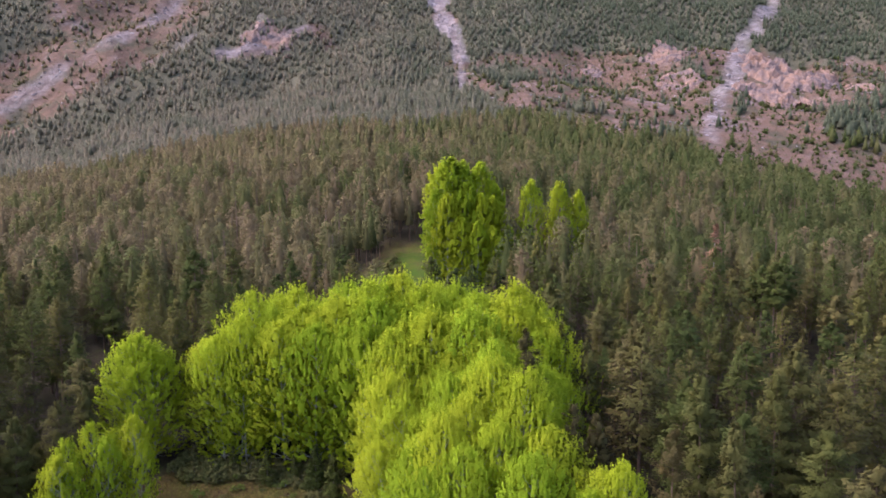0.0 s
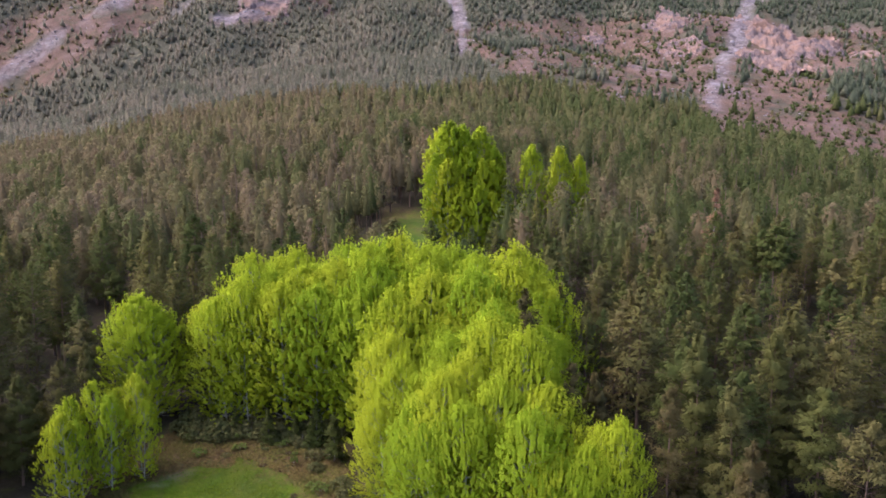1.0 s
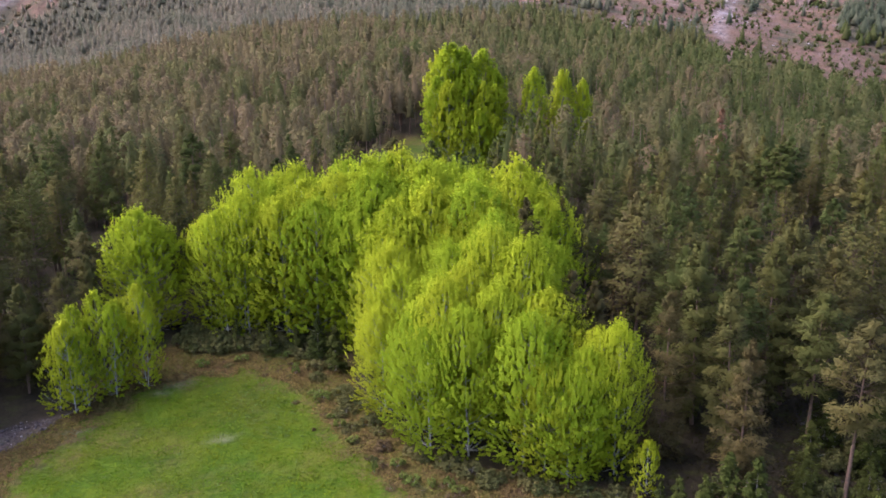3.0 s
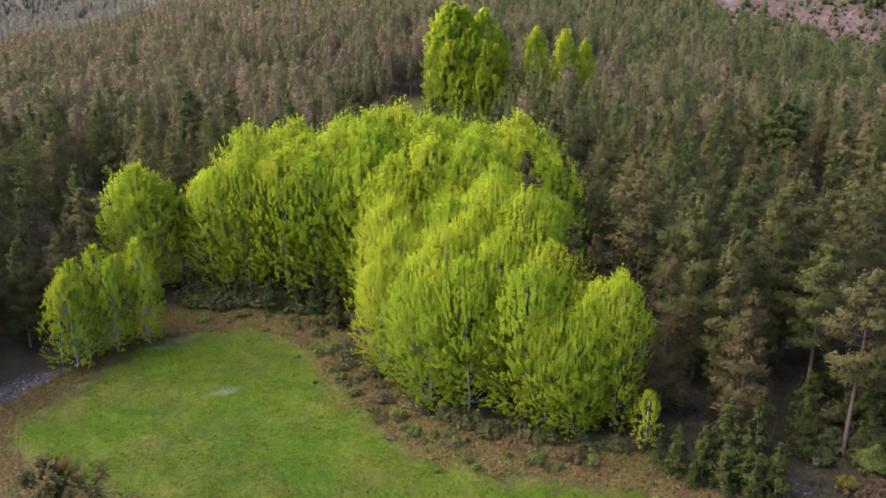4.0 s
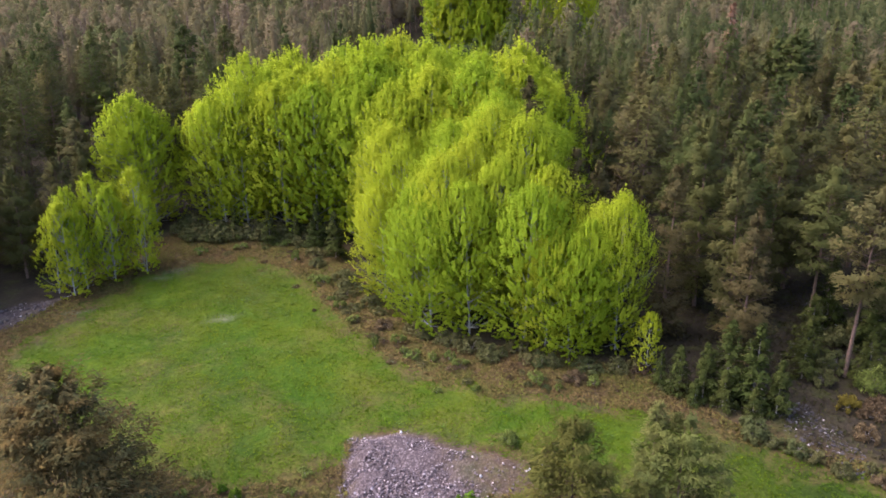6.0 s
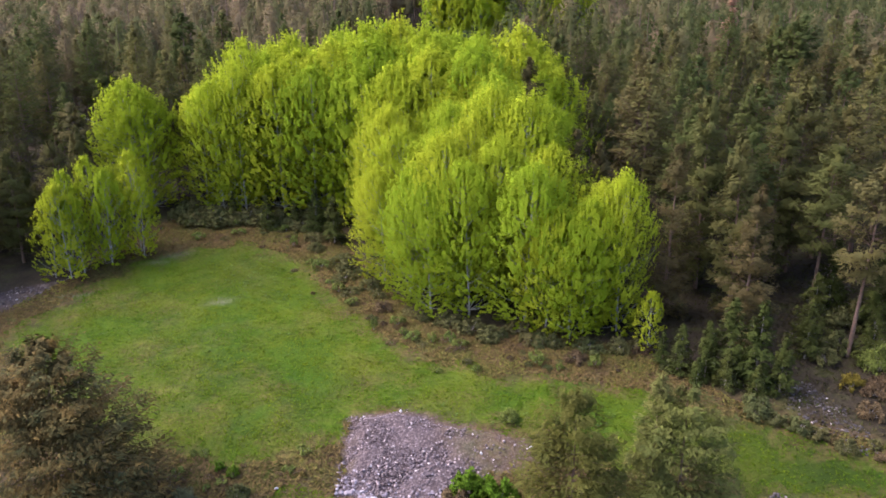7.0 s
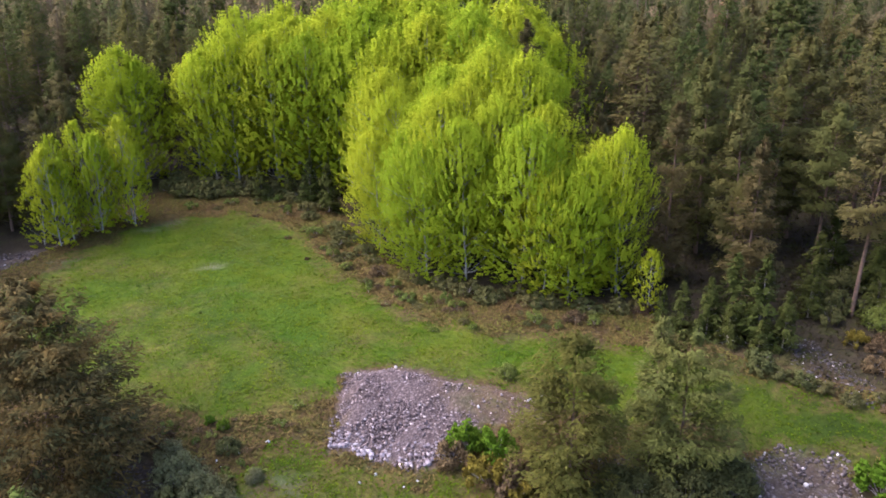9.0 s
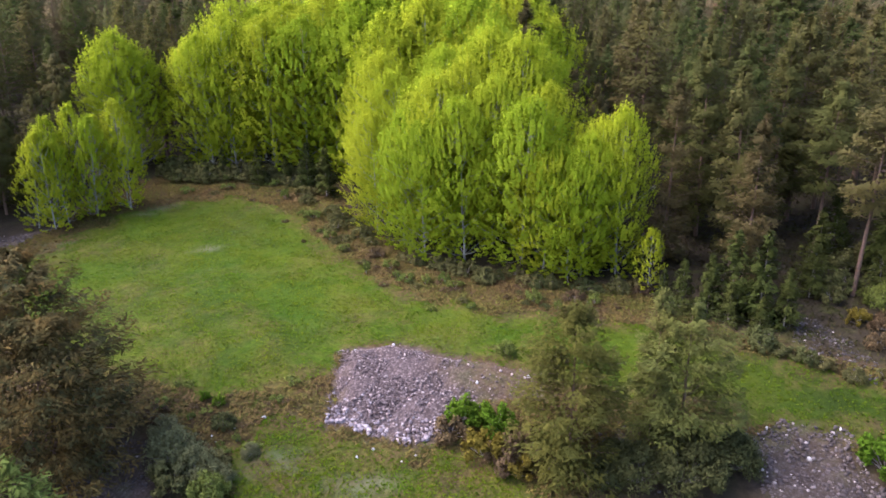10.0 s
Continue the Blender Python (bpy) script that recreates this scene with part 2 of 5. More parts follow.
def ground_material():
    m, tree, nodes, bsdf = material("ground")
    at = {}
    for key in ("meadow", "dry", "scree", "hill", "far", "pale", "dark_green"):
        a = tree.nodes.new("ShaderNodeAttribute")
        a.attribute_name = key
        at[key] = a.outputs["Fac"]
    fine, mid, wide = grain(tree, 3.0, 6, 0.7), grain(tree, 0.55, 5, 0.65), grain(tree, 0.09, 4)
    blotch = grain(tree, 0.32, 6, 0.72)
    patchy, rocky = grain(tree, 0.035, 8, 0.72), grain(tree, 0.16, 8, 0.75)
    floor = ramp(tree, mid, [(0.3, (0.020, 0.015, 0.009)), (0.5, (0.032, 0.025, 0.014)), (0.7, (0.036, 0.035, 0.013))])
    floor = blend(tree, 1.0, floor, ramp(tree, fine, [(0.3, (0.6, 0.6, 0.6)), (0.7, (1.3, 1.3, 1.3))]), "MULTIPLY")
    grass = ramp(tree, blotch, [(0.25, (0.027, 0.060, 0.0015)), (0.5, (0.042, 0.078, 0.002)), (0.75, (0.070, 0.092, 0.0025))])
    # second, darker green: on the right, on the lower lawn and in patches
    grass = blend(tree, at["dark_green"], grass, ramp(tree, blotch, [(0.3, (0.018, 0.033, 0.002)), (0.7, (0.034, 0.048, 0.004))]))
    grass = blend(tree, 1.0, grass, ramp(tree, wide, [(0.35, (0.8, 0.9, 0.8)), (0.65, (1.25, 1.08, 1.1))]), "MULTIPLY")
    grass = blend(tree, 1.0, grass, ramp(tree, fine, [(0.3, (0.7, 0.72, 0.65)), (0.7, (1.22, 1.2, 1.2))]), "MULTIPLY")
    hay = ramp(tree, blotch, [(0.25, (0.046, 0.032, 0.019)), (0.40, (0.080, 0.051, 0.026)), (0.50, (0.096, 0.068, 0.024)), (0.58, (0.086, 0.080, 0.018)), (0.66, (0.056, 0.066, 0.012)), (0.80, (0.084, 0.053, 0.028))])
    hay = blend(tree, 1.0, hay, ramp(tree, fine, [(0.32, (0.45, 0.43, 0.42)), (0.5, (0.85, 0.83, 0.8)), (0.7, (1.3, 1.25, 1.2))]), "MULTIPLY")
    worn = blend(tree, 1.0, ramp(tree, grain(tree, 0.13, 5, 0.6), [(0.46, (0, 0, 0)), (0.66, (0.75, 0.75, 0.75))]), ramp(tree, mid, [(0.35, (0.3, 0.3, 0.3)), (0.65, (1, 1, 1))]), "MULTIPLY")
    grass = blend(tree, worn, grass, blend(tree, 1.0, hay, (1.25, 1.3, 1.0), "MULTIPLY"))
    cells = node(tree, "ShaderNodeTexVoronoi", Scale=8.5)
    tree.links.new(tree.nodes.new("ShaderNodeTexCoord").outputs["Object"], cells.inputs["Vector"])
    gravel = ramp(tree, cells.outputs["Color"], [(0.15, (0.064, 0.047, 0.044)), (0.5, (0.100, 0.075, 0.071)), (0.75, (0.136, 0.105, 0.099)), (0.95, (0.225, 0.186, 0.174))])
    gravel = blend(tree, 1.0, gravel, ramp(tree, cells.outputs["Distance"], [(0.35, (1.05, 1.05, 1.05)), (0.75, (0.6, 0.6, 0.6))]), "MULTIPLY")
    rubble = ramp(tree, rocky, [(0.36, (0.085, 0.068, 0.064)), (0.47, (0.150, 0.122, 0.120)), (0.56, (0.225, 0.190, 0.188)), (0.7, (0.330, 0.290, 0.285))])
    far_off = ramp(tree, at["far"], [(0.0, (0, 0, 0)), (1.0, (1, 1, 1))])
    gravel = blend(tree, far_off, gravel, rubble)
    slope = ramp(tree, patchy, [(0.34, (0.050, 0.050, 0.030)), (0.43, (0.082, 0.065, 0.040)), (0.50, (0.120, 0.073, 0.050)), (0.60, (0.140, 0.094, 0.074)), (0.74, (0.200, 0.163, 0.150))])
    slope = blend(tree, 1.0, slope, ramp(tree, rocky, [(0.3, (0.6, 0.6, 0.6)), (0.7, (1.35, 1.33, 1.32))]), "MULTIPLY")
    floor = blend(tree, far_off, floor, ramp(tree, rocky, [(0.35, (0.070, 0.066, 0.040)), (0.65, (0.105, 0.095, 0.062))]))
    c = blend(tree, at["hill"], floor, slope)
    c = blend(tree, at["dry"], c, hay)
    frayed = tree.nodes.new("ShaderNodeMath")
    frayed.operation = "MULTIPLY_ADD"
    tree.links.new(mid, frayed.inputs[0])
    frayed.inputs[1].default_value = 1.1
    tree.links.new(at["meadow"], frayed.inputs[2])
    edge = ramp(tree, frayed.outputs[0], [(0.62, (0, 0, 0)), (0.85, (0.45, 0.45, 0.45)), (1.02, (1, 1, 1))])
    c = blend(tree, edge, c, grass)
    bald = blend(tree, 1.0, at["pale"], ramp(tree, mid, [(0.35, (0.1, 0.1, 0.1)), (0.6, (0.75, 0.75, 0.75))]), "MULTIPLY")
    c = blend(tree, bald, c, (0.120, 0.124, 0.068))
    c = blend(tree, at["scree"], c, gravel)
    tree.links.new(c, bsdf.inputs["Base Color"])
    bsdf.inputs["Roughness"].default_value = 0.95
    bsdf.inputs["Specular IOR Level"].default_value = 0.15
    relief = blend(tree, at["far"], fine, rocky)
    depth = node(tree, "ShaderNodeBump", Strength=0.8)
    deep = tree.nodes.new("ShaderNodeMath")
    deep.operation = "MULTIPLY_ADD"
    tree.links.new(at["far"], deep.inputs[0])
    deep.inputs[1].default_value, deep.inputs[2].default_value = 2.5, 0.12
    tree.links.new(deep.outputs[0], depth.inputs["Distance"])
    tree.links.new(relief, depth.inputs["Height"])
    tree.links.new(depth.outputs[0], bsdf.inputs["Normal"])
    return m


# ---- meshes ----
def mesh_of(name, verts, faces, mat, plant=None, smooth_shade=False, normals=None):
    """A mesh from arrays: verts (n, 3), faces (m, k)."""
    verts, faces = np.asarray(verts, np.float32), np.asarray(faces, np.int32)
    me = bpy.data.meshes.new(name)
    k = faces.shape[1]
    me.vertices.add(len(verts))
    me.vertices.foreach_set("co", verts.ravel())
    me.loops.add(faces.size)
    me.loops.foreach_set("vertex_index", faces.ravel())
    me.polygons.add(len(faces))
    me.polygons.foreach_set("loop_start", np.arange(0, faces.size, k, dtype=np.int32))
    if smooth_shade:
        me.polygons.foreach_set("use_smooth", np.ones(len(faces), bool))
    me.update(calc_edges=True)
    if plant is not None:
        a = me.attributes.new("plant", "FLOAT", "POINT")
        a.data.foreach_set("value", np.asarray(plant, np.float32))
    if normals is not None:
        me.normals_split_custom_set_from_vertices(np.asarray(normals, np.float32))
    me.materials.append(mat)
    return me


def soft_normals(verts, faces, amount):
    """Leaves turned to face out of their crown, and normals that bend towards the crown's rounded form."""
    top = verts[:, 2].max()
    wide = np.hypot(verts[:, 0], verts[:, 1]).max()
    out = unit(verts * (1 / wide ** 2, 1 / wide ** 2, 1 / (0.62 * top) ** 2) - (0, 0, 0.36 * top / (0.62 * top) ** 2))
    a, b, c = (verts[faces[:, k]] for k in range(3))
    flat = unit(np.cross(b - a, c - a))
    wrong = (flat * out[faces[:, 0]]).sum(1) < 0
    faces = np.where(wrong[:, None], faces[:, ::-1], faces)
    flat[wrong] *= -1
    mean = np.zeros_like(verts)
    for k in range(3):
        np.add.at(mean, faces[:, k], flat)
    return faces, unit(unit(mean) * (1 - amount) + out * amount)


def child(name, me, parent, label=""):
    ob = new(name, me)
    ob.parent = parent
    return tagged(ob, label)


def tube(path, radii, sides=6):
    """A tapered tube along a path: verts and quad faces."""
    path, radii = np.asarray(path, float), np.asarray(radii, float)
    n = len(path)
    way = np.gradient(path, axis=0)
    way /= np.linalg.norm(way, axis=1, keepdims=True) + 1e-9
    ref = np.where(np.abs(way[:, 2:3]) > 0.9, np.array([[1.0, 0, 0]]), np.array([[0, 0, 1.0]]))
    a = np.cross(way, ref)
    a /= np.linalg.norm(a, axis=1, keepdims=True) + 1e-9
    b = np.cross(way, a)
    ang = np.arange(sides) / sides * 2 * np.pi
    ring = a[:, None] * np.cos(ang)[None, :, None] + b[:, None] * np.sin(ang)[None, :, None]
    verts = (path[:, None] + ring * radii[:, None, None]).reshape(-1, 3)
    i, j = np.meshgrid(np.arange(n - 1), np.arange(sides), indexing="ij")
    j2 = (j + 1) % sides
    faces = np.stack([i * sides + j, i * sides + j2, (i + 1) * sides + j2, (i + 1) * sides + j], -1).reshape(-1, 4)
    return verts, faces


def joined(pieces):
    v, f, at = [], [], 0
    for verts, faces in pieces:
        v.append(verts)
        f.append(np.asarray(faces) + at)
        at += len(verts)
    return np.concatenate(v), np.concatenate(f)


def unit(v):
    return v / (np.linalg.norm(v, axis=-1, keepdims=True) + 1e-9)


def flakes(rng, at, face, tip, length, width, loose=0.5):
    """A three-cornered leaf or tuft at each place: facing about face, pointing about tip."""
    n = len(at)
    f = unit(face + rng.normal(size=(n, 3)) * loose)
    d = tip + rng.normal(size=(n, 3)) * loose
    d = unit(d - f * (d * f).sum(1, keepdims=True))
    b = np.cross(f, d)
    s = rng.uniform(0.65, 1.35, (n, 1))
    foot = at - d * length * s * 0.4
    verts = np.stack([foot - b * width * s * 0.5, foot + b * width * s * 0.5, foot + d * length * s], 1).reshape(-1, 3)
    return verts, np.arange(3 * n).reshape(n, 3)


UP, FRONT = np.array([0, 0, 1.0]), np.array([0, 1.0, 0])


def aspen_parts(seed, height, radius, twigs=620, per=38, leaf=0.17, low=0.08, top=2.4, bare=0.2, lean_out=1.1):
    """Trunk, limbs that fan up and outwards, and a crown of upright leafy twigs over the limbs' ends."""
    rng = np.random.default_rng(seed)
    t = np.linspace(0, 1, 9)
    sway = np.cumsum(rng.normal(size=(9, 2)) * 0.02 * height / 8, 0)
    r0 = 0.0075 * height
    k = height / 16
    trunk = tube(np.c_[sway, t * height * 0.95], r0 * (1 - 0.92 * t), 7)
    # twigs over the crown's skin, some further in; lobes where limbs reach out, gaps low down
    n = twigs * 2
    v = rng.uniform(0, 1, n) ** 0.9
    ang = rng.uniform(0, 6.283, n)
    outline = radius * np.clip(1.36 * (v + 0.12) ** 0.42 * (1 - v ** (top + 0.6)) ** 0.62, 0.1, 1.06)
    lobes = 0.97 + 0.12 * np.sin(3 * ang + 7 * v + seed) + 0.14 * np.sin(5 * ang - 24 * v + 2 * seed) + 0.12 * np.sin(7 * ang + 37 * v + 5 * seed)
    gap = np.sin(4 * ang + 21 * v + seed) + np.sin(6 * ang - 33 * v + 3 * seed) + 0.6 * rng.normal(size=n)
    keep = np.where(gap > -0.4 + 1.6 * bare * (1 - v / 0.45) - 3.0 * np.clip(v - 0.45, 0, 1))[0][:twigs]
    v, ang, outline, lobes = v[keep], ang[keep], outline[keep], lobes[keep]
    n = len(v)
    frac = 1 - 0.5 * rng.uniform(0, 1, n) ** 1.6
    out = np.c_[np.cos(ang), np.sin(ang), np.zeros(n)]
    u = low + (1 - low) * v
    mid = np.c_[np.interp(u, t, sway[:, 0]), np.interp(u, t, sway[:, 1]), u * height * 0.93]
    base = mid + out * (outline * lobes * frac)[:, None] + rng.normal(size=(n, 3)) * 0.12 * k
    away = unit(base - np.array([0, 0, height * 0.12]))
    high = smooth(0.55, 0.95, v)[:, None]
    way = unit(away * (lean_out, lean_out, 0.5) + UP * (0.5 + 0.9 * high) + rng.normal(size=(n, 3)) * 0.16)
    long_ = rng.uniform(0.4, 0.95, n) * k * (0.7 + 0.75 * v * rng.uniform(0.4, 1.3, n))
    thick = rng.uniform(0.06, 0.16, n) * k * (1.1 - 0.35 * v)
    which = np.repeat(np.arange(n), per)
    s = rng.uniform(0, 1, len(which)) ** 0.85
    ray = unit(rng.normal(size=(len(which), 3)))
    r = thick[which] * (1.2 - 0.85 * s) * rng.uniform(0.3, 1.2, len(which))
    at = base[which] + way[which] * (s * long_[which] * 1.25)[:, None] + ray * r[:, None]
    face = away[which] * 0.8 + out[which] * 0.25 + UP * 0.35 + ray * 0.4
    crown = flakes(rng, at, face, way[which] * 1.0 + ray * 0.4, leaf * 1.3, leaf * 0.78, 0.3)
    wood = []
    for c in range(0, n, max(1, n // 44)):
        h0 = max(u[c] - 0.18, 0.05)
        start = np.array([np.interp(h0, t, sway[:, 0]), np.interp(h0, t, sway[:, 1]), h0 * height])
        wood.append(tube([start, start * 0.5 + base[c] * 0.5 - UP * 0.2 * k, base[c] + way[c] * 0.4 * k], [r0 * 0.32, r0 * 0.2, 0.014], 4))
    return trunk, joined(wood), crown


def pine_parts(seed, height, radius, low=0.12, whorls=None, per=95, tuft=(0.36, 0.12), round_top=0.5, gaps=0.08, droop=0.0, full=0.55, puff=0.2):
    """Trunk, whorls of limbs, and the needles as flat pads of tufts on their outer part."""
    rng = np.random.default_rng(seed)
    t = np.linspace(0, 1, 8)
    sway = np.cumsum(rng.normal(size=(8, 2)) * 0.012 * height / 7, 0)
    r0 = 0.0125 * height
    trunk = tube(np.c_[sway, t * height], r0 * (1 - 0.93 * t), 7)
    whorls = whorls or int(height * (1 - low) / 0.5)
    limbs, at, face, tip = [], [], [], []
    for k in range(whorls):
        v = (k + rng.uniform(0, 0.8)) / whorls
        z = height * (low + (1 - low) * v)
        ring = radius * min(1.0, full + 1.5 * v) * (1 - v ** (1.15 + 1.8 * round_top)) + 0.22
        for q in range(rng.integers(5, 7)):
            if rng.uniform() < gaps:
                continue
            ang = rng.uniform(0, 6.283)
            length = ring * rng.uniform(0.72, 1.12)
            rise = 0.10 + 0.6 * v - droop + rng.normal() * 0.12
            d = np.array([math.cos(ang), math.sin(ang), rise])
            foot = np.array([np.interp(z / height, t, sway[:, 0]), np.interp(z / height, t, sway[:, 1]), z])
            end = foot + d * length
            limbs.append(tube([foot, end], [r0 * 0.2 * (1.1 - v), 0.01], 3))
            n = max(5, int(per * (0.35 + 0.65 * length / radius)))
            s = 0.15 + 0.88 * rng.uniform(0, 1, n) ** 0.7
            side = np.array([-d[1], d[0], 0])
            across = rng.normal(size=n) * 0.26 * length * (1.15 - 0.7 * s)
            p = foot + np.outer(s * length, d) + np.outer(across, side) + UP * (rng.normal(size=(n, 1)) * puff)
            at.append(p)
            face.append(np.tile(UP * 1.0 + d * 0.6, (n, 1)))
            tip.append(np.tile(d + UP * 0.35, (n, 1)) + np.outer(np.sign(across) * 0.5, side))
    n = 16
    at.append(np.tile(np.r_[sway[-1], height - 0.25], (n, 1)) + rng.normal(size=(n, 3)) * (0.12, 0.12, 0.25))
    face.append(rng.normal(size=(n, 3)))
    tip.append(np.tile(UP, (n, 1)))
    crown = flakes(rng, np.concatenate(at), np.concatenate(face), np.concatenate(tip), tuft[0], tuft[1], 0.3)
    return trunk, joined(limbs), crown


def bush_parts(seed, height, radius, boughs=26, per=60, leaf=0.2, stiff=0.8):
    """A low many-stemmed bush: stems from the foot, boughs of leaves round them."""
    rng = np.random.default_rng(seed)
    ang = np.arange(boughs) * 2.39996 + rng.normal(size=boughs) * 0.4
    rr = radius * np.sqrt(rng.uniform(0.03, 0.9, boughs))
    hh = height * (1 - 0.6 * (rr / radius) ** 2) * rng.uniform(0.35, 1.0, boughs)
    ends = np.c_[np.cos(ang) * rr, np.sin(ang) * rr, hh]
    stems = [tube([(0, 0, 0), ends[k] * (0.45, 0.45, 0.6), ends[k]], [0.035, 0.022, 0.008], 4) for k in range(0, boughs, 2)]
    which = np.repeat(np.arange(boughs), per)
    ray = unit(rng.normal(size=(boughs * per, 3)))
    size = 0.26 * radius * rng.uniform(0.7, 1.2, boughs)
    at = ends[which] + ray * (size[which] * rng.uniform(0.4, 1.1, len(which)))[:, None] * (1, 1, 1.2)
    at[:, 2] = np.maximum(at[:, 2], 0.05)
    crown = flakes(rng, at, ray * 0.7 + UP * 0.5, ray * 0.3 + UP * stiff, leaf, leaf * 0.7, 0.55)
    return stems[0], joined(stems[1:]), crown


def tree_thing(name, parts_of, bark_mat, leaf_mat, label, category="tree", group="", stem="trunk", soft=0.3):
    """A plant at the origin: an Empty at its foot with trunk, limbs and crown."""
    (tv, tf), (lv, lf), (cv, cf) = parts_of
    root = tagged(new(name), label, category, group)
    child(stem, mesh_of(stem, tv, tf, bark_mat, smooth_shade=True), root)
    tagged(child("branchwork", mesh_of("branchwork", lv, lf, bark_mat, smooth_shade=True), root), kind="stuff")
    cf, normals = soft_normals(cv, cf, soft)
    child("crown", mesh_of("crown", cv, cf, leaf_mat, normals=normals), root)
    return root


def upright(x, y, turn, scale=1.0, sink=0.15, lean=(0, 0), wide=None):
    w = wide or scale
    return pose(x, y, float(land(x, y)) - sink, lean[0], lean[1], turn) @ Matrix.Diagonal((w, w, scale, 1))


USED = set()


def planted(kind, m):
    """Plants a tree at the pose m: the pattern itself first, copies of it after that."""
    if kind.name in USED:
        ob = copy_thing(kind, m)
    else:
        USED.add(kind.name)
        ob = kind
    ob.matrix_basis = m
    return ob


# ---- plan: what grows or lies where ----
def inside(poly, x, y):
    x, y = np.asarray(x, float), np.asarray(y, float)
    hit = np.zeros(x.shape, bool)
    for (x0, y0), (x1, y1) in zip(poly, poly[1:] + poly[:1]):
        cross = ((y0 > y) != (y1 > y)) & (x < (x1 - x0) * (y - y0) / (y1 - y0 + 1e-9) + x0)
        hit ^= cross
    return hit


def reach(line, x, y):
    """Distance from a line of corners, and how far along it (0 to 1) the nearest place is."""
    x, y = np.asarray(x, float), np.asarray(y, float)
    best, along = np.full(x.shape, 1e9), np.zeros(x.shape)
    for n, ((x0, y0), (x1, y1)) in enumerate(zip(line, line[1:])):
        dx, dy = x1 - x0, y1 - y0
        s = np.clip(((x - x0) * dx + (y - y0) * dy) / (dx * dx + dy * dy), 0, 1)
        d = np.hypot(x - x0 - s * dx, y - y0 - s * dy)
        along = np.where(d < best, (n + s) / (len(line) - 1), along)
        best = np.minimum(best, d)
    return best, along


def edge_distance(poly, x, y):
    """Distance into a polygon (negative outside)."""
    d, _ = reach(poly + poly[:1], x, y)
    return np.where(inside(poly, x, y), d, -d)


MEADOW = [(-50, 50), (-40, 64), (-37, 70), (-37, 80), (-31, 86), (-17, 85.5), (-12.5, 82), (-9, 72), (-5, 66), (0, 60.5), (9, 58.5), (17, 54), (21, 47.5), (30, 42.5), (36, 36), (27, 37.5), (18, 39), (8, 36), (5, 26), (-10, 26), (-12, 38), (-17, 40.5), (-28, 42), (-50, 44)]
GREEN = [(-38.5, 58), (-36, 66), (-33, 72.5), (-28.5, 77.5), (-22, 78.5), (-16.5, 76), (-12.5, 70), (-8.5, 62.5), (-3, 56), (3.5, 52.5), (10, 51), (19, 47.5), (30, 41.5), (31, 37.5), (19, 39.2), (9, 43), (-6, 45), (-10, 42.3), (-17, 42.3), (-27, 46)]
LAWN = [(-11, 40.5), (-7.6, 40), (-6.6, 38.4), (0, 37), (5, 35), (6, 28), (-12, 28), (-11.5, 36)]
GROVE = [(-31, 85.5), (-32, 96), (-18, 101), (-4, 102), (13, 98), (17, 84), (12, 75), (10.6, 62), (10.8, 57.5), (9, 57), (-1.5, 60.5), (-6.5, 67.5), (-9.5, 76), (-12, 83), (-16, 85)]
BACK_MEADOW = [(-21, 156), (-15, 174), (-12, 192), (-3, 196), (-2, 180), (0, 158), (-2, 140), (-16, 142)]
CHUTE_A = [(-12, 900), (-4, 740), (6, 672), (12, 607), (10.5, 505)]
CHUTE_B = [(345, 790), (302, 705), (284, 680), (259, 648), (235, 600), (217, 562), (183, 487), (164, 449), (147, 410), (137, 376)]
CHUTE_C = [(-352, 552), (-334, 565), (-320, 578), (-302, 586), (-285, 601), (-266, 626), (-252, 687), (-240, 800)]
CHUTE_F = [(-246, 594), (-220, 610), (-207, 636)]
CHUTE_G = [(-158, 612), (-158.5, 628), (-159, 665)]
CHUTE_D = [(-178, 607), (-157, 612), (-142, 626), (-116, 651)]
CHUTE_E = [(84, 790), (92, 748)]
FAR_EDGE_X, FAR_EDGE_Y = [-40, 0, 24, 49, 77, 91, 112, 128, 153, 173, 190, 420], [900, 570, 462, 416, 396, 372, 364, 348, 328, 314, 302, 290]
TOP_EDGE_X, TOP_EDGE_Y = [25, 60, 83, 133, 165, 200, 235, 262, 277, 328, 350, 420], [575, 610, 630, 640, 612, 600, 625, 650, 622, 622, 585, 570]
SCREE_NEAR = {
    "heap": [(-6.7, 39.6), (-1.2, 37.9), (0.8, 39.0), (3.0, 41.0), (7.2, 41.3), (7.0, 43.8), (1.0, 45.4), (-3.2, 47.0), (-6.4, 46.2)],
    "right": [(18.6, 38.6), (21.4, 39.6), (24.6, 38.6), (24.4, 33), (17.6, 31)],
    "track": [(24.9, 46.8), (26.3, 51.4), (28.3, 51.0), (28.9, 47.0), (29.6, 43.2), (28.0, 42.6), (26.6, 45.0)],
    "left": [(-21.5, 31), (-20.3, 38.0), (-16.4, 38.5), (-15.0, 31)],
    "ditch": [(-49, 57), (-43.5, 67), (-38.5, 69.8), (-39.3, 66.5), (-45.5, 55.5)],
    "wood": [(33.5, 57), (36, 74), (42, 74), (41, 57)],
    "mid": [(8.2, 37.5), (11.5, 39.6), (14.6, 38.4), (12.0, 34.5)],
}


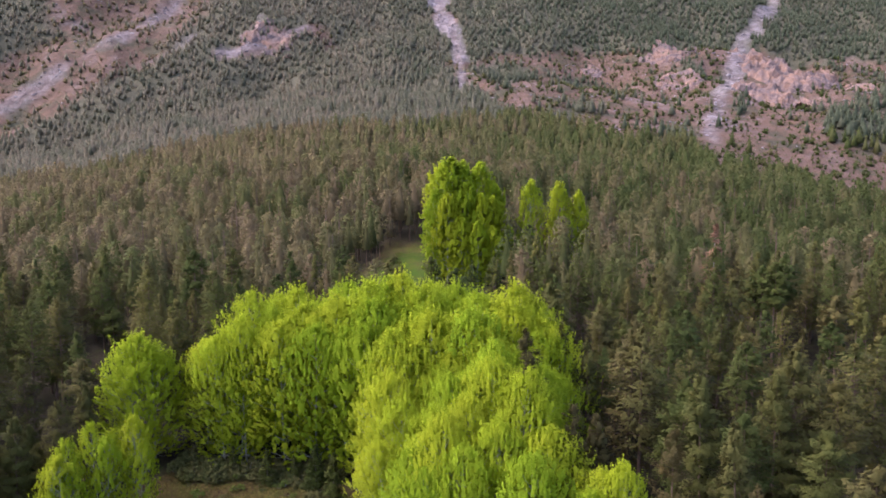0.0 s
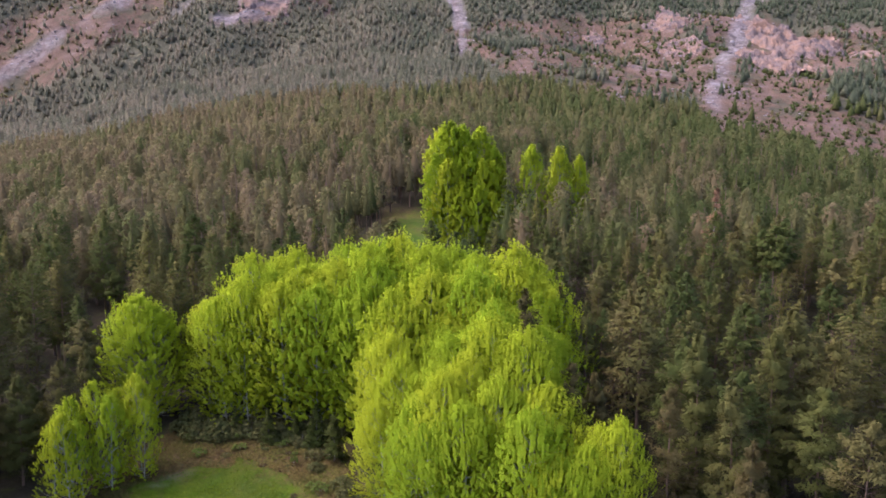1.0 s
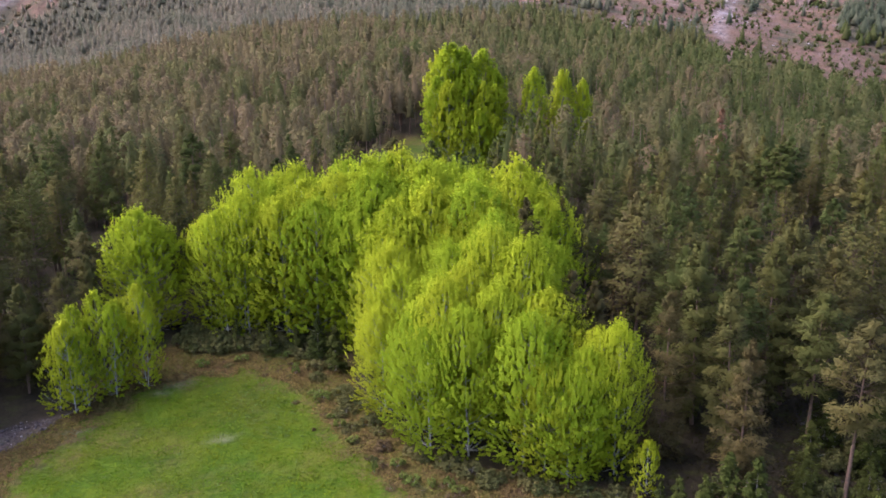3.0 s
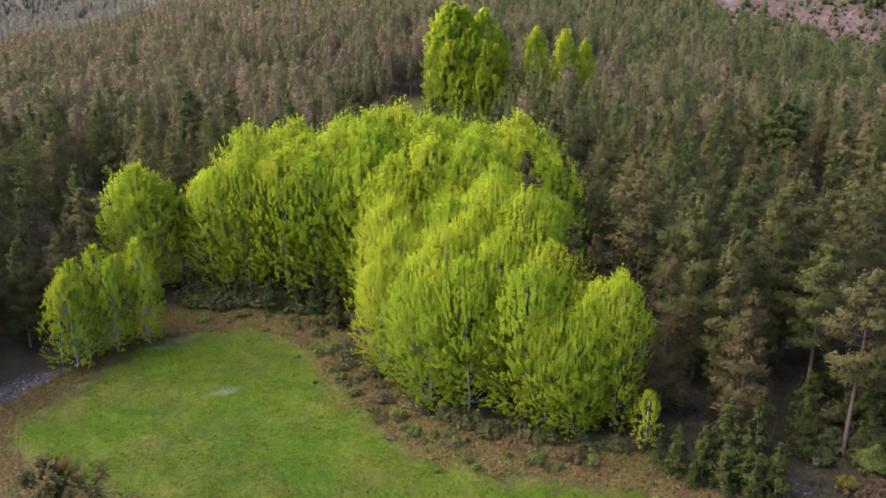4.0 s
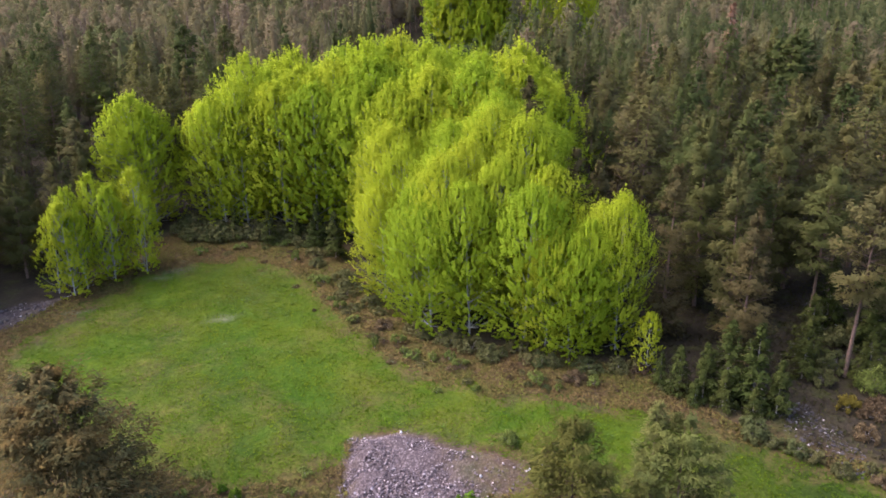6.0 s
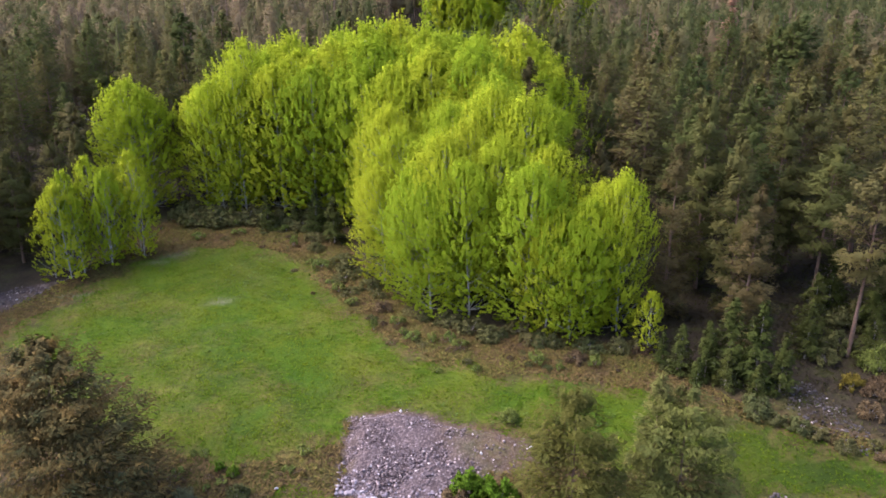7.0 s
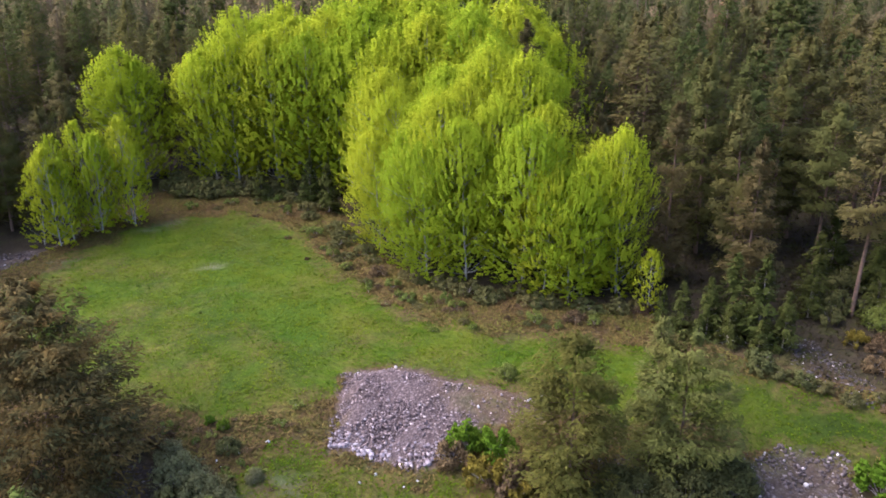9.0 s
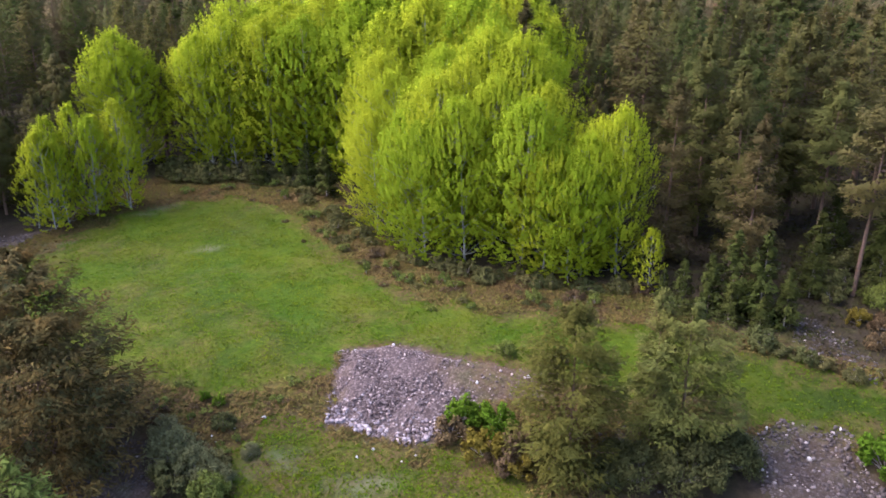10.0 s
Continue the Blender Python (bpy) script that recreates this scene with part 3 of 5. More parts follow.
def bare_hill(x, y):
    """How open the far slope is, 0 to 1."""
    ragged = 34 * cloudy(x, y, 70, 5, 7)
    right = smooth(-6, 10, y + 0.6 * ragged - np.interp(x, FAR_EDGE_X, FAR_EDGE_Y)) * (1 - smooth(-14, 14, y + ragged - np.interp(x, TOP_EDGE_X, TOP_EDGE_Y)))
    right = right * (1 - 0.8 * smooth(0.62, 0.8, cloudy(x, y, 46, 4, 19)))
    for px, py, a, b in ((232, 412, 24, 40), (285, 440, 30, 36), (46, 560, 22, 46), (100, 560, 20, 26)):
        right = right * (1 - 0.85 * smooth(-0.3, 0.3, 1 - np.hypot((x - px) / a, (y - py) / b) + 0.5 * cloudy(x, y, 20, 3, 43)))
    d, _ = reach(CHUTE_C, x, y)
    left = smooth(0, 20, 52 - d + 0.6 * ragged) * 0.95
    beyond = smooth(-10, 30, -x - 215 + ragged) * smooth(-0.35, 0.1, cloudy(x, y, 60, 4, 23)) * smooth(590, 630, y + ragged)
    e, _ = reach(CHUTE_D, x, y)
    left = np.maximum(np.maximum(left, beyond * 0.9), smooth(0, 12, 16 - e + 0.5 * ragged))
    f, along = reach(CHUTE_A, x, y)
    return np.maximum(np.maximum(right, left), smooth(0, 8, 17 * (1 - 0.6 * along) - f + 0.3 * ragged))


def chutes(x, y):
    """Stony channels down the mountain, 0 to 1."""
    wob = 4.0 * cloudy(x, y, 24, 4, 31)
    out = 0
    for line, w0, w1, much in ((CHUTE_A, 10, 3, 1), (CHUTE_B, 6.5, 3.0, 1), (CHUTE_C, 4.5, 5.5, 0.7), (CHUTE_D, 3.5, 2, 0.9), (CHUTE_E, 9, 5, 1), (CHUTE_F, 2, 2, 0.6), (CHUTE_G, 2.5, 2, 0.8)):
        d, s = reach(line, x + 2.5 * cloudy(x, y, 40, 2, 37), y)
        out = np.maximum(out, much * (1 - smooth(-3, 3.5, d + 1.4 * wob - (w0 + (w1 - w0) * s))) * (0.75 + 0.25 * smooth(-0.3, 0.3, cloudy(x, y, 12, 3, 33))))
    return out


# share of gravel; none on the track, whose tree shade is painted as dark ground
BARE = {"wood": 0.05, "track": 0.0, "ditch": 0.55, "left": 0.4, "mid": 0.3, "right": 0.4}


def earthy(x, y):
    """Where brown earth lies between the stones of the heap."""
    return smooth(-0.6, 2.6, x + 0.75 * (y - 43) + 1.2 * waves(x, y, 3.0, 1.4)) * smooth(37, 40, y) * (1 - smooth(12, 14, x))


def near_scree(x, y):
    wob = 0.35 * waves(x, y, 2.6, 0.5) + 0.25 * waves(x, y, 1.1, 1.9)
    out = 0
    for key, poly in SCREE_NEAR.items():
        out = np.maximum(out, BARE.get(key, 1.0) * smooth(-0.25, 0.35, edge_distance(poly, x, y) + wob))
    return out * (1 - 0.62 * earthy(x, y) * (edge_distance(SCREE_NEAR["heap"], x, y) > -1))


def heap_rise(x, y):
    """Extra height of the stone heap over the ground."""
    return 0.75 * smooth(0.0, 1.6, edge_distance(SCREE_NEAR["heap"], x, y)) * smooth(38.5, 45.0, y)


def ground_height(x, y):
    return land(x, y) + heap_rise(x, y)


# ---- the ground: one sheet ----
def axis(fine_to, fine_step, hold_step, hold_to, end):
    v, step = [0.0], fine_step
    while v[-1] < end:
        if v[-1] > hold_to or v[-1] > fine_to and step < hold_step:
            step *= 1.05
        v.append(v[-1] + step)
    return v


def build_ground():
    half = axis(38, 0.9, 7.0, 420, 1500)
    xs = np.array([-v for v in half[:0:-1]] + half)
    ys = np.array([-v for v in axis(1, 6, 60, 60, 800)[:0:-1]] + list(np.arange(0, 28, 2.0)) + [28 + v for v in axis(56, 0.9, 5.6, 740, 2600)])
    X, Y = np.meshgrid(xs, ys, indexing="ij")
    Z = ground_height(X, Y)
    rough = np.random.default_rng(5).normal(size=X.shape)
    Z = Z + rough * (0.03 + 0.10 * near_scree(X, Y) + 0.35 * smooth(420, 600, Y) * np.maximum(chutes(X, Y), 0.4 * bare_hill(X, Y)))
    nx, ny = X.shape
    i, j = np.meshgrid(np.arange(nx - 1), np.arange(ny - 1), indexing="ij")
    faces = np.stack([i * ny + j, (i + 1) * ny + j, (i + 1) * ny + j + 1, i * ny + j + 1], -1).reshape(-1, 4)
    me = mesh_of("ground", np.stack([X, Y, Z], -1).reshape(-1, 3), faces, ground_material(), smooth_shade=True)
    wob = 1.2 * waves(X, Y, 7, 0.8) + 0.6 * waves(X, Y, 2.3, 0.1)
    meadow = np.maximum(np.clip((edge_distance(GREEN, X, Y) + wob + 2.4) / 9.0, 0, 1), 0.34 * smooth(-3.0, 2.0, edge_distance(LAWN, X, Y) + wob))
    meadow = np.maximum(meadow, 0.42 * smooth(-3, 3, edge_distance(BACK_MEADOW, X, Y) + 2 * wob))
    dry = np.maximum(smooth(-2.5, 0.5, edge_distance(MEADOW, X, Y) + wob), smooth(-5, 0, edge_distance(BACK_MEADOW, X, Y) + 2 * wob))
    in_heap = smooth(-0.8, 0.4, edge_distance(SCREE_NEAR["heap"], X, Y))
    meadow, dry = meadow * (1 - in_heap), np.maximum(dry, in_heap)
    pale = 0
    for x, y, a, b in ((-21.4, 65.2, 1.9, 0.9), (-29.0, 76.2, 1.5, 1.3), (-30.5, 74.0, 1.2, 0.8), (-36.0, 66.5, 1.6, 0.7), (-9.5, 36.4, 2.2, 0.9), (-4.0, 35.0, 2.5, 0.8)):
        pale = np.maximum(pale, 1 - smooth(0.5, 1.3, np.hypot((X - x) / a, (Y - y) / b) + 0.25 * wob))
    for key, value in (("far", smooth(250, 350, Y)), ("pale", pale), ("dark_green", 0.6 * smooth(8, 22, X + 3 * wob) * smooth(0, 4, 60 - Y) + 0.35 * smooth(0.1, 0.5, cloudy(X, Y, 12, 3, 9)) + 0.6 * smooth(-2, 2, edge_distance(LAWN, X, Y) + wob)), ("meadow", meadow), ("dry", dry), ("scree", np.maximum(near_scree(X, Y), chutes(X, Y))), ("hill", smooth(0.1, 0.6, bare_hill(X, Y)))):
        a = me.attributes.new(key, "FLOAT", "POINT")
        a.data.foreach_set("value", np.asarray(value, np.float32).ravel())
    tagged(new("ground", me), "grassy clearing and brown forest floor rising into a stony mountainside", "ground", kind="structure")


build_ground()

# ---- aspens: the bright grove in the clearing ----
ASPEN_LABEL = "bright yellow-green aspen in fresh leaf with a pale slender trunk"
GROVE_GROUP = "aspens of the grove"
ASPENS = [tree_thing("aspen", aspen_parts(11 + k, 16.0, r, 1800, 13, 0.172, low), M_PALEBARK, M_ASPEN, ASPEN_LABEL, "tree", GROVE_GROUP, soft=0.72)
          for k, (r, low) in enumerate(((3.9, 0.03), (4.3, 0.04), (3.6, 0.02), (4.1, 0.05)))]
ASPENS_BACK = [tree_thing("aspen", aspen_parts(31 + k, 20.0, r, 1150, 13, 0.25, low), M_PALEBARK, M_ASPEN, ASPEN_LABEL, "tree", GROVE_GROUP, soft=0.72)
               for k, (r, low) in enumerate(((4.7, 0.02), (5.2, 0.03), (4.5, 0.02)))]
ASPENS_SLIM = [tree_thing("aspen", aspen_parts(51 + k, 11.0, r, 420, 18, 0.17, 0.02, top=1.5, bare=0.1, lean_out=0.8), M_PALEBARK, M_ASPEN, "young slender yellow-green aspen at the meadow edge", "tree", GROVE_GROUP, soft=0.6)
               for k, r in enumerate((2.3, 2.0))]
rng = np.random.default_rng(3)


def grove_height(x, y):
    """Height of the grove's trees: taller towards the back, lower at the sides."""
    tall = np.interp(y, [56, 60, 64.5, 70, 74, 78, 82, 90, 100], [12.8, 14.8, 16.4, 16.8, 17.4, 18.8, 20.2, 21.2, 20.8])
    tall = tall + 2.0 * np.exp(-((x - 7.8) ** 2 + (y - 70) ** 2) / 14) - 2.2 * np.exp(-((x + 5) ** 2 + (y - 71.5) ** 2) / 14)
    return tall * np.interp(x, [-30, -21, 8, 14], [0.76, 1.0, 1.0, 0.93]) * (0.86 + 0.14 * smooth(0.5, 5, edge_distance(GROVE, x, y)))


def plant_grove():
    step = 4.1
    for i, yy in enumerate(np.arange(58.8, 102, step * 0.87)):
        for xx in np.arange(-32, 22, step):
            x, y = xx + (i % 2) * step / 2 + rng.normal() * 0.6, yy + rng.normal() * 0.55
            if float(edge_distance(GROVE, x, y)) < 1.0:
                continue
            h = float(grove_height(x, y)) * rng.uniform(0.86, 1.07)
            kinds, size = (ASPENS_BACK, 20.0) if y > 79 else (ASPENS, 16.0)
            s = h / size
            planted(kinds[rng.integers(len(kinds))], upright(x, y, rng.uniform(0, 360), s, lean=(rng.normal() * 2, rng.normal() * 2), wide=s * rng.uniform(0.9, 1.08)))


plant_grove()
# by the meadow: the lone round aspen and the slim clump
planted(ASPENS_BACK[0], upright(-37.6, 88.2, 40, 16.4 / 20, wide=1.0))
planted(ASPENS_BACK[1], upright(-35.9, 89.0, 100, 14.6 / 20, wide=0.8))
planted(ASPENS_BACK[2], upright(-38.8, 89.8, 200, 14.0 / 20, wide=0.8))
for x, y, h, k in ((12.2, 59.0, 12.4, 0), (15.3, 59.4, 14.6, 2), (13.9, 61.2, 13.2, 1), (11.0, 58.4, 11.0, 3)):
    planted(ASPENS[k], upright(x, y, 90 * k, h / 16, wide=0.72))
for x, y, h in ((-39.5, 70.5, 9.5), (-37.6, 70.0, 10.2), (-38.6, 72.5, 10.8), (-36.0, 74.2, 11.6), (-34.9, 73.4, 10.6), (-33.0, 76.6, 11.4), (-32.2, 75.2, 9.0), (-37.0, 71.6, 8.8), (-35.2, 76.0, 10.0)):
    planted(ASPENS_SLIM[rng.integers(2)], upright(x, y, rng.uniform(0, 360), h / 11, lean=(rng.normal() * 2, rng.normal() * 2)))
planted(ASPENS_SLIM[1], upright(17.1, 55.9, 10, 5.4 / 11, wide=0.62))
# the second stand, far behind
ASPENS_FAR = [tree_thing("aspen", aspen_parts(71 + k, 22.0, r, 640, 16, 0.38, 0.04, top=1.6, bare=0.0, lean_out=0.6), M_PALEBARK, M_ASPEN, "tall bright green aspen in a stand amid dark pines", "tree", "aspens of the far stand", soft=0.72)
              for k, r in enumerate((3.0, 3.4))]
for x, y, h in ((-0.6, 167, 24), (1.6, 163.5, 25.5), (4.4, 165, 24.5), (8.4, 167, 24), (11.2, 168, 20), (-1.4, 160, 19.5), (1.0, 158, 19), (5.6, 161, 20.5), (8.4, 160, 18.5), (11.0, 162, 17.5), (13.0, 164, 15.5), (4.0, 156, 14.5), (7.4, 155, 14), (10.4, 156, 12.5), (14.0, 160, 12),
                (17.4, 161, 9.5), (18.8, 163, 12), (19.8, 166, 21.5), (26.6, 170, 21.5), (31.4, 171, 20), (28.4, 167, 14)):
    slim = 1.0 if x < 15 else 0.8
    planted(ASPENS_FAR[rng.integers(2)], upright(x, y, rng.uniform(0, 360), h / 22, wide=1.2 * slim * max(h / 22, 0.75)))

# ---- pines ----
PINE_LABEL = "dark olive pine with a layered crown and brown trunk"
WOOD_GROUP = "pines of the wood"
PINES = [tree_thing("pine", pine_parts(101 + k, 14.0, r, low, round_top=rt), M_PINEBARK, M_PINE, PINE_LABEL, "tree", WOOD_GROUP, soft=0.6)
         for k, (r, low, rt) in enumerate(((2.6, 0.08, 0.55), (2.9, 0.14, 0.8), (2.4, 0.1, 0.4), (2.7, 0.4, 1.0)))]
PINES_LIGHT = [tree_thing("pine", pine_parts(121 + k, 15.0, r, low, whorls=18, per=31, tuft=(0.46, 0.18), round_top=rt, puff=0.26), M_PINEBARK, M_PINE, PINE_LABEL, "tree", WOOD_GROUP, soft=0.66)
               for k, (r, low, rt) in enumerate(((2.6, 0.18, 0.5), (3.0, 0.32, 0.75), (2.4, 0.12, 0.35)))]
BROWN_PINES = [tree_thing("pine", pine_parts(141 + k, 14.0, r, low, per=80, round_top=0.5, gaps=0.2), M_PINEBARK, M_BROWNPINE, "brownish pine with thinning needles and bare lower limbs", "tree", WOOD_GROUP)
               for k, (r, low) in enumerate(((2.7, 0.06), (2.5, 0.1)))]
SPRUCES = [tree_thing("spruce", pine_parts(161 + k, 7.0, r, 0.02, whorls=16, per=26, tuft=(0.42, 0.2), round_top=0.05, droop=0.15, full=1.0), M_GREYBARK, M_SPRUCE, "small dark green spruce at the edge of the wood", "tree", "spruces at the wood's edge")
           for k, r in enumerate((1.8, 1.5))]
DEAD_PINE = tree_thing("pine", pine_parts(181, 14.0, 1.5, 0.2, whorls=13, per=14, tuft=(0.9, 0.35), gaps=0.3), M_GREYBARK, M_DEAD, "dead rust-red pine standing amid the wood", "tree", WOOD_GROUP)
TALL_BARE = tree_thing("pine", pine_parts(183, 17.0, 2.2, 0.6, whorls=9, per=26, tuft=(0.7, 0.32), round_top=0.9), M_PINEBARK, M_PINE, "tall pine with a long bare trunk and high crown", "tree", WOOD_GROUP)

PINE_KINDS = {"P": PINES, "L": PINES_LIGHT, "B": BROWN_PINES, "T": [TALL_BARE]}
PINE_SIZE = {"P": 14.0, "L": 15.0, "B": 14.0, "T": 17.0}
MARKED = [   # kind, x, y, height
    ('L0', 20.2, 80.0, 20.3),
    ('L1', 21.1, 77.0, 20.1),
    ('P0', 24.8, 68.0, 18.7),
    ('P2', 25.6, 61.0, 16.9),
    ('B0', 20.0, 62.0, 15.9),
    ('B1', 24.4, 55.2, 14.3),
    ('P1', 35.4, 72.0, 19.5),
    ('L2', 39.5, 75.0, 18.2),
    ('L0', 32.1, 79.0, 17.3),
    ('P0', 32.6, 70.0, 18.1),
    ('P3', 33.3, 55.0, 16.1),
    ('L1', 44.7, 77.0, 18.4),
    ('L2', 16.7, 84.0, 16.7),
    ('B0', 12.6, 69.0, 15.5),
    ('P2', 15.4, 71.0, 13.6),
    ('L1', 28.4, 93.0, 16.9),
    ('L0', 30.9, 91.0, 17.9),
    ('L2', 35.8, 94.0, 16.6),
    ('P1', 24.1, 72.0, 16.7),
    ('P3', 39.0, 70.0, 17.2),
    ('B1', 9.0, 76.4, 20.4),
    ('P3', 27.6, 66.0, 15.8),
    ('P3', 33.8, 63.0, 15.4),
    ('L2', 13.8, 86.0, 18.2),
    ('L1', -53.0, 100.0, 17.3),
    ('L0', -47.3, 93.0, 14.6),
    ('L1', -44.9, 111.0, 17.6),
    ('L2', -40.7, 109.0, 15.1),
    ('L2', -36.5, 106.0, 16.1),
    ('L0', -50.9, 88.0, 13.2),
    ('P2', -46.7, 80.0, 8.6),
    ('L2', -46.2, 96.0, 9.3),
    ('P0', -47.7, 77.0, 7.7),
    ('P2', -44.9, 79.0, 6.9),
    ('T', -43.4, 86.0, 13.8),
    ('T', -50.7, 112.0, 11.6),
    ('T', -35.2, 125.0, 17.1),
    ('P0', -44.6, 74.0, 12.0), ('P3', -47.4, 72.0, 13.0), ('P1', -42.4, 79.5, 11.5), ('P0', -50.5, 77.0, 14.0), ('P2', -41.8, 83.0, 12.0),
    ('T0', 51.8, 114.0, 18.0), ('T0', 50.6, 116.0, 17.0), ('T0', 54.5, 117.0, 18.5), ('T0', 47.6, 118.0, 17.0),
]
taken = [(49.5, 133.5)]
for code, x, y, h in MARKED:
    kind, s = PINE_KINDS[code[0]][int(code[1:] or 0)], h / PINE_SIZE[code[0]]
    planted(kind, upright(x, y, rng.uniform(0, 360), s, lean=(rng.normal(), rng.normal()), wide=max(s, 0.8) * rng.uniform(0.92, 1.05)))
    taken.append((x, y))
planted(DEAD_PINE, upright(49.5, 133.5, 0, 19 / 14))
for x, y, h in ((18.8, 52.6, 4.0), (20.4, 51.5, 4.8), (22.2, 51.8, 6.5), (23.8, 50.4, 6.8), (21.4, 50.0, 3.2), (19.5, 50.6, 2.4), (25.2, 49.2, 4.6), (23.3, 48.9, 2.6), (17.6, 53.6, 3.0),
                (31.4, 57.6, 6.0), (34.8, 54.4, 5.0), (37.6, 59.0, 7.5), (36.4, 64.6, 6.5), (40.6, 62.4, 8.0), (29.6, 54.6, 4.5),
                (-20.5, 83.0, 4.0), (-14.8, 82.5, 5.0), (-25.0, 85.0, 3.5), (-12.2, 79.0, 5.5), (-17.5, 83.5, 3.2)):
    planted(SPRUCES[rng.integers(2)], upright(x, y, rng.uniform(0, 360), h / 7, wide=h / 7 * 1.15))


def free_for_trees(x, y):
    """Where the wood stands."""
    open_ = (edge_distance(MEADOW, x, y) > -1.5) | (edge_distance(GROVE, x, y) > -2.2) | (edge_distance(BACK_MEADOW, x, y) > -1)
    open_ |= (x > -5) & (x < 12 + 0.05 * (y - 130)) & (y > 128) & (y < 171) | (x > 16) & (x < 34) & (y > 156) & (y < 174)
    open_ |= (x > -22) & (x < 3) & (y > 122 - 0.6 * x) & (y < 152)
    open_ |= (np.hypot(x + 37.2, y - 88) < 4.5) | (x > -43) & (x < -30) & (y > 72) & (y < 90)
    for poly in SCREE_NEAR.values():
        open_ |= edge_distance(poly, x, y) > -0.8
    return ~open_


def wood_spots(y0, y1, step, seed, margin=1.12):
    """Jittered places of trees inside the camera's wedge of the wood."""
    r = np.random.default_rng(seed)
    Y = np.arange(y0, y1, step)
    out = []
    for n, yy in enumerate(Y):
        w = (yy * 0.6 + 12) * margin
        xx = np.arange(-w, w, step) + (n % 2) * step / 2
        out.append(np.c_[xx + r.normal(size=len(xx)) * step * 0.36, yy + r.normal(size=len(xx)) * step * 0.36])
    return np.concatenate(out)


near = wood_spots(50, 135, 5.4, 8)
near = near[free_for_trees(near[:, 0], near[:, 1])]
near = near[[min(math.hypot(x - a, y - b) for a, b in taken) > 4.2 for x, y in near]]
near = near[~((near[:, 0] > 44) & (near[:, 0] < 58) & (near[:, 1] > 98) & (near[:, 1] < 119))]
near = near[(near[:, 0] > 30) | (near[:, 0] < -46) | (near[:, 1] > 76)]
near = near[np.argsort(near[:, 1])][:235]
NEAR_END = float(near[:, 1].max())
for x, y in near:
    h = rng.uniform(13.0, 18.5)
    pick = rng.uniform()
    if y < 78:
        kind, size = (BROWN_PINES[rng.integers(2)], 14.0) if pick < 0.2 else (PINES[rng.integers(4)], 14.0)
    else:
        kind, size = (TALL_BARE, 17.0) if pick < 0.1 else (PINES_LIGHT[rng.integers(3)], 15.0)
    planted(kind, upright(x, y, rng.uniform(0, 360), h / size, lean=(rng.normal() * 1.5, rng.normal() * 1.5), wide=h / size * rng.uniform(0.85, 1.1)))

# foreground trees, beside and below the clearing
BIG_PINE = tree_thing("pine", pine_parts(201, 12.6, 6.0, 0.0, whorls=36, per=215, tuft=(0.34, 0.12), round_top=0.6, gaps=0.04, full=0.95, puff=0.2), M_PINEBARK, M_BIGPINE, "broad bushy pine with brown-tinged needles beside the meadow")
BIG_PINE.matrix_basis = upright(-22.2, 37.0, 30)
FG_PINE = tree_thing("pine", pine_parts(203, 10.0, 3.2, 0.02, whorls=25, per=120, tuft=(0.32, 0.11), round_top=0.95, gaps=0.1, full=0.95, puff=0.24), M_PINEBARK, M_FEATHER, "olive young pine with feathery open crown")
FG_PINE.matrix_basis = upright(7.6, 36.4, 0)
GREY_PINE = tree_thing("pine", pine_parts(205, 9.0, 3.3, 0.02, whorls=20, per=125, tuft=(0.31, 0.11), round_top=1.0, gaps=0.08, full=0.85, puff=0.2), M_PINEBARK, M_SILVER, "silvery green bushy pine beside a stony bank")
GREY_PINE.matrix_basis = upright(14.2, 37.6, 0)
SLIM_PINE = tree_thing("pine", pine_parts(206, 9.8, 1.5, 0.02, whorls=20, per=45, tuft=(0.31, 0.11), round_top=0.4, gaps=0.04, full=0.9), M_PINEBARK, M_SILVER, "slim silvery green pine close beside a bushy one")
SLIM_PINE.matrix_basis = upright(12.6, 38.0, 0)
CORNER_PINE = tree_thing("pine", pine_parts(207, 7.0, 1.9, 0.05, whorls=14, per=40, tuft=(0.36, 0.15), round_top=0.5), M_PINEBARK, M_OLIVE, "young olive pine below the stony bank")
CORNER_PINE.matrix_basis = upright(-18.9, 28.4, 0)

# ---- bushes ----
BUSHES = {
    "green": (bush_parts(501, 1.9, 1.0, 24, 60, 0.2), M_SHRUB, "bright green leafy bush beside loose stones"),
    "olive": (bush_parts(503, 3.0, 1.9, 40, 70, 0.24), M_OLIVE, "olive green rounded bush on the bank"),
    "dark": (bush_parts(505, 1.5, 1.2, 30, 60, 0.19), M_UNDER, "low dark green bush under the trees"),
    "yellow": (bush_parts(507, 1.8, 1.1, 24, 55, 0.2), M_YELLOW, "yellowing bush beside the stone heap"),
    "dry": (bush_parts(509, 1.1, 1.1, 26, 50, 0.17, 2.2), M_DRY, "dry reddish-brown brush at the meadow edge"),
}
BUSHES["juniper"] = (bush_parts(517, 3.0, 1.9, 60, 95, 0.17, 1.4), M_JUNIPER, "dense dark olive juniper below the young pines")
BUSHES["sage"] = (bush_parts(519, 2.6, 1.9, 60, 80, 0.17, 1.6), M_SAGE, "feathery grey-green bush on the bank")
BUSHES["dark_tuft"] = (bush_parts(511, 1.5, 1.2, 22, 30, 0.25), M_UNDER, "small dark green tussock on dry grass")
BUSHES["olive_tuft"] = (bush_parts(513, 3.0, 1.9, 18, 24, 0.42), M_OLIVE, "small olive tussock on dry grass")
BUSHES["dry_tuft"] = (bush_parts(515, 1.1, 1.1, 16, 22, 0.26, 2.2), M_DRY, "small dry brown tussock on dry grass")
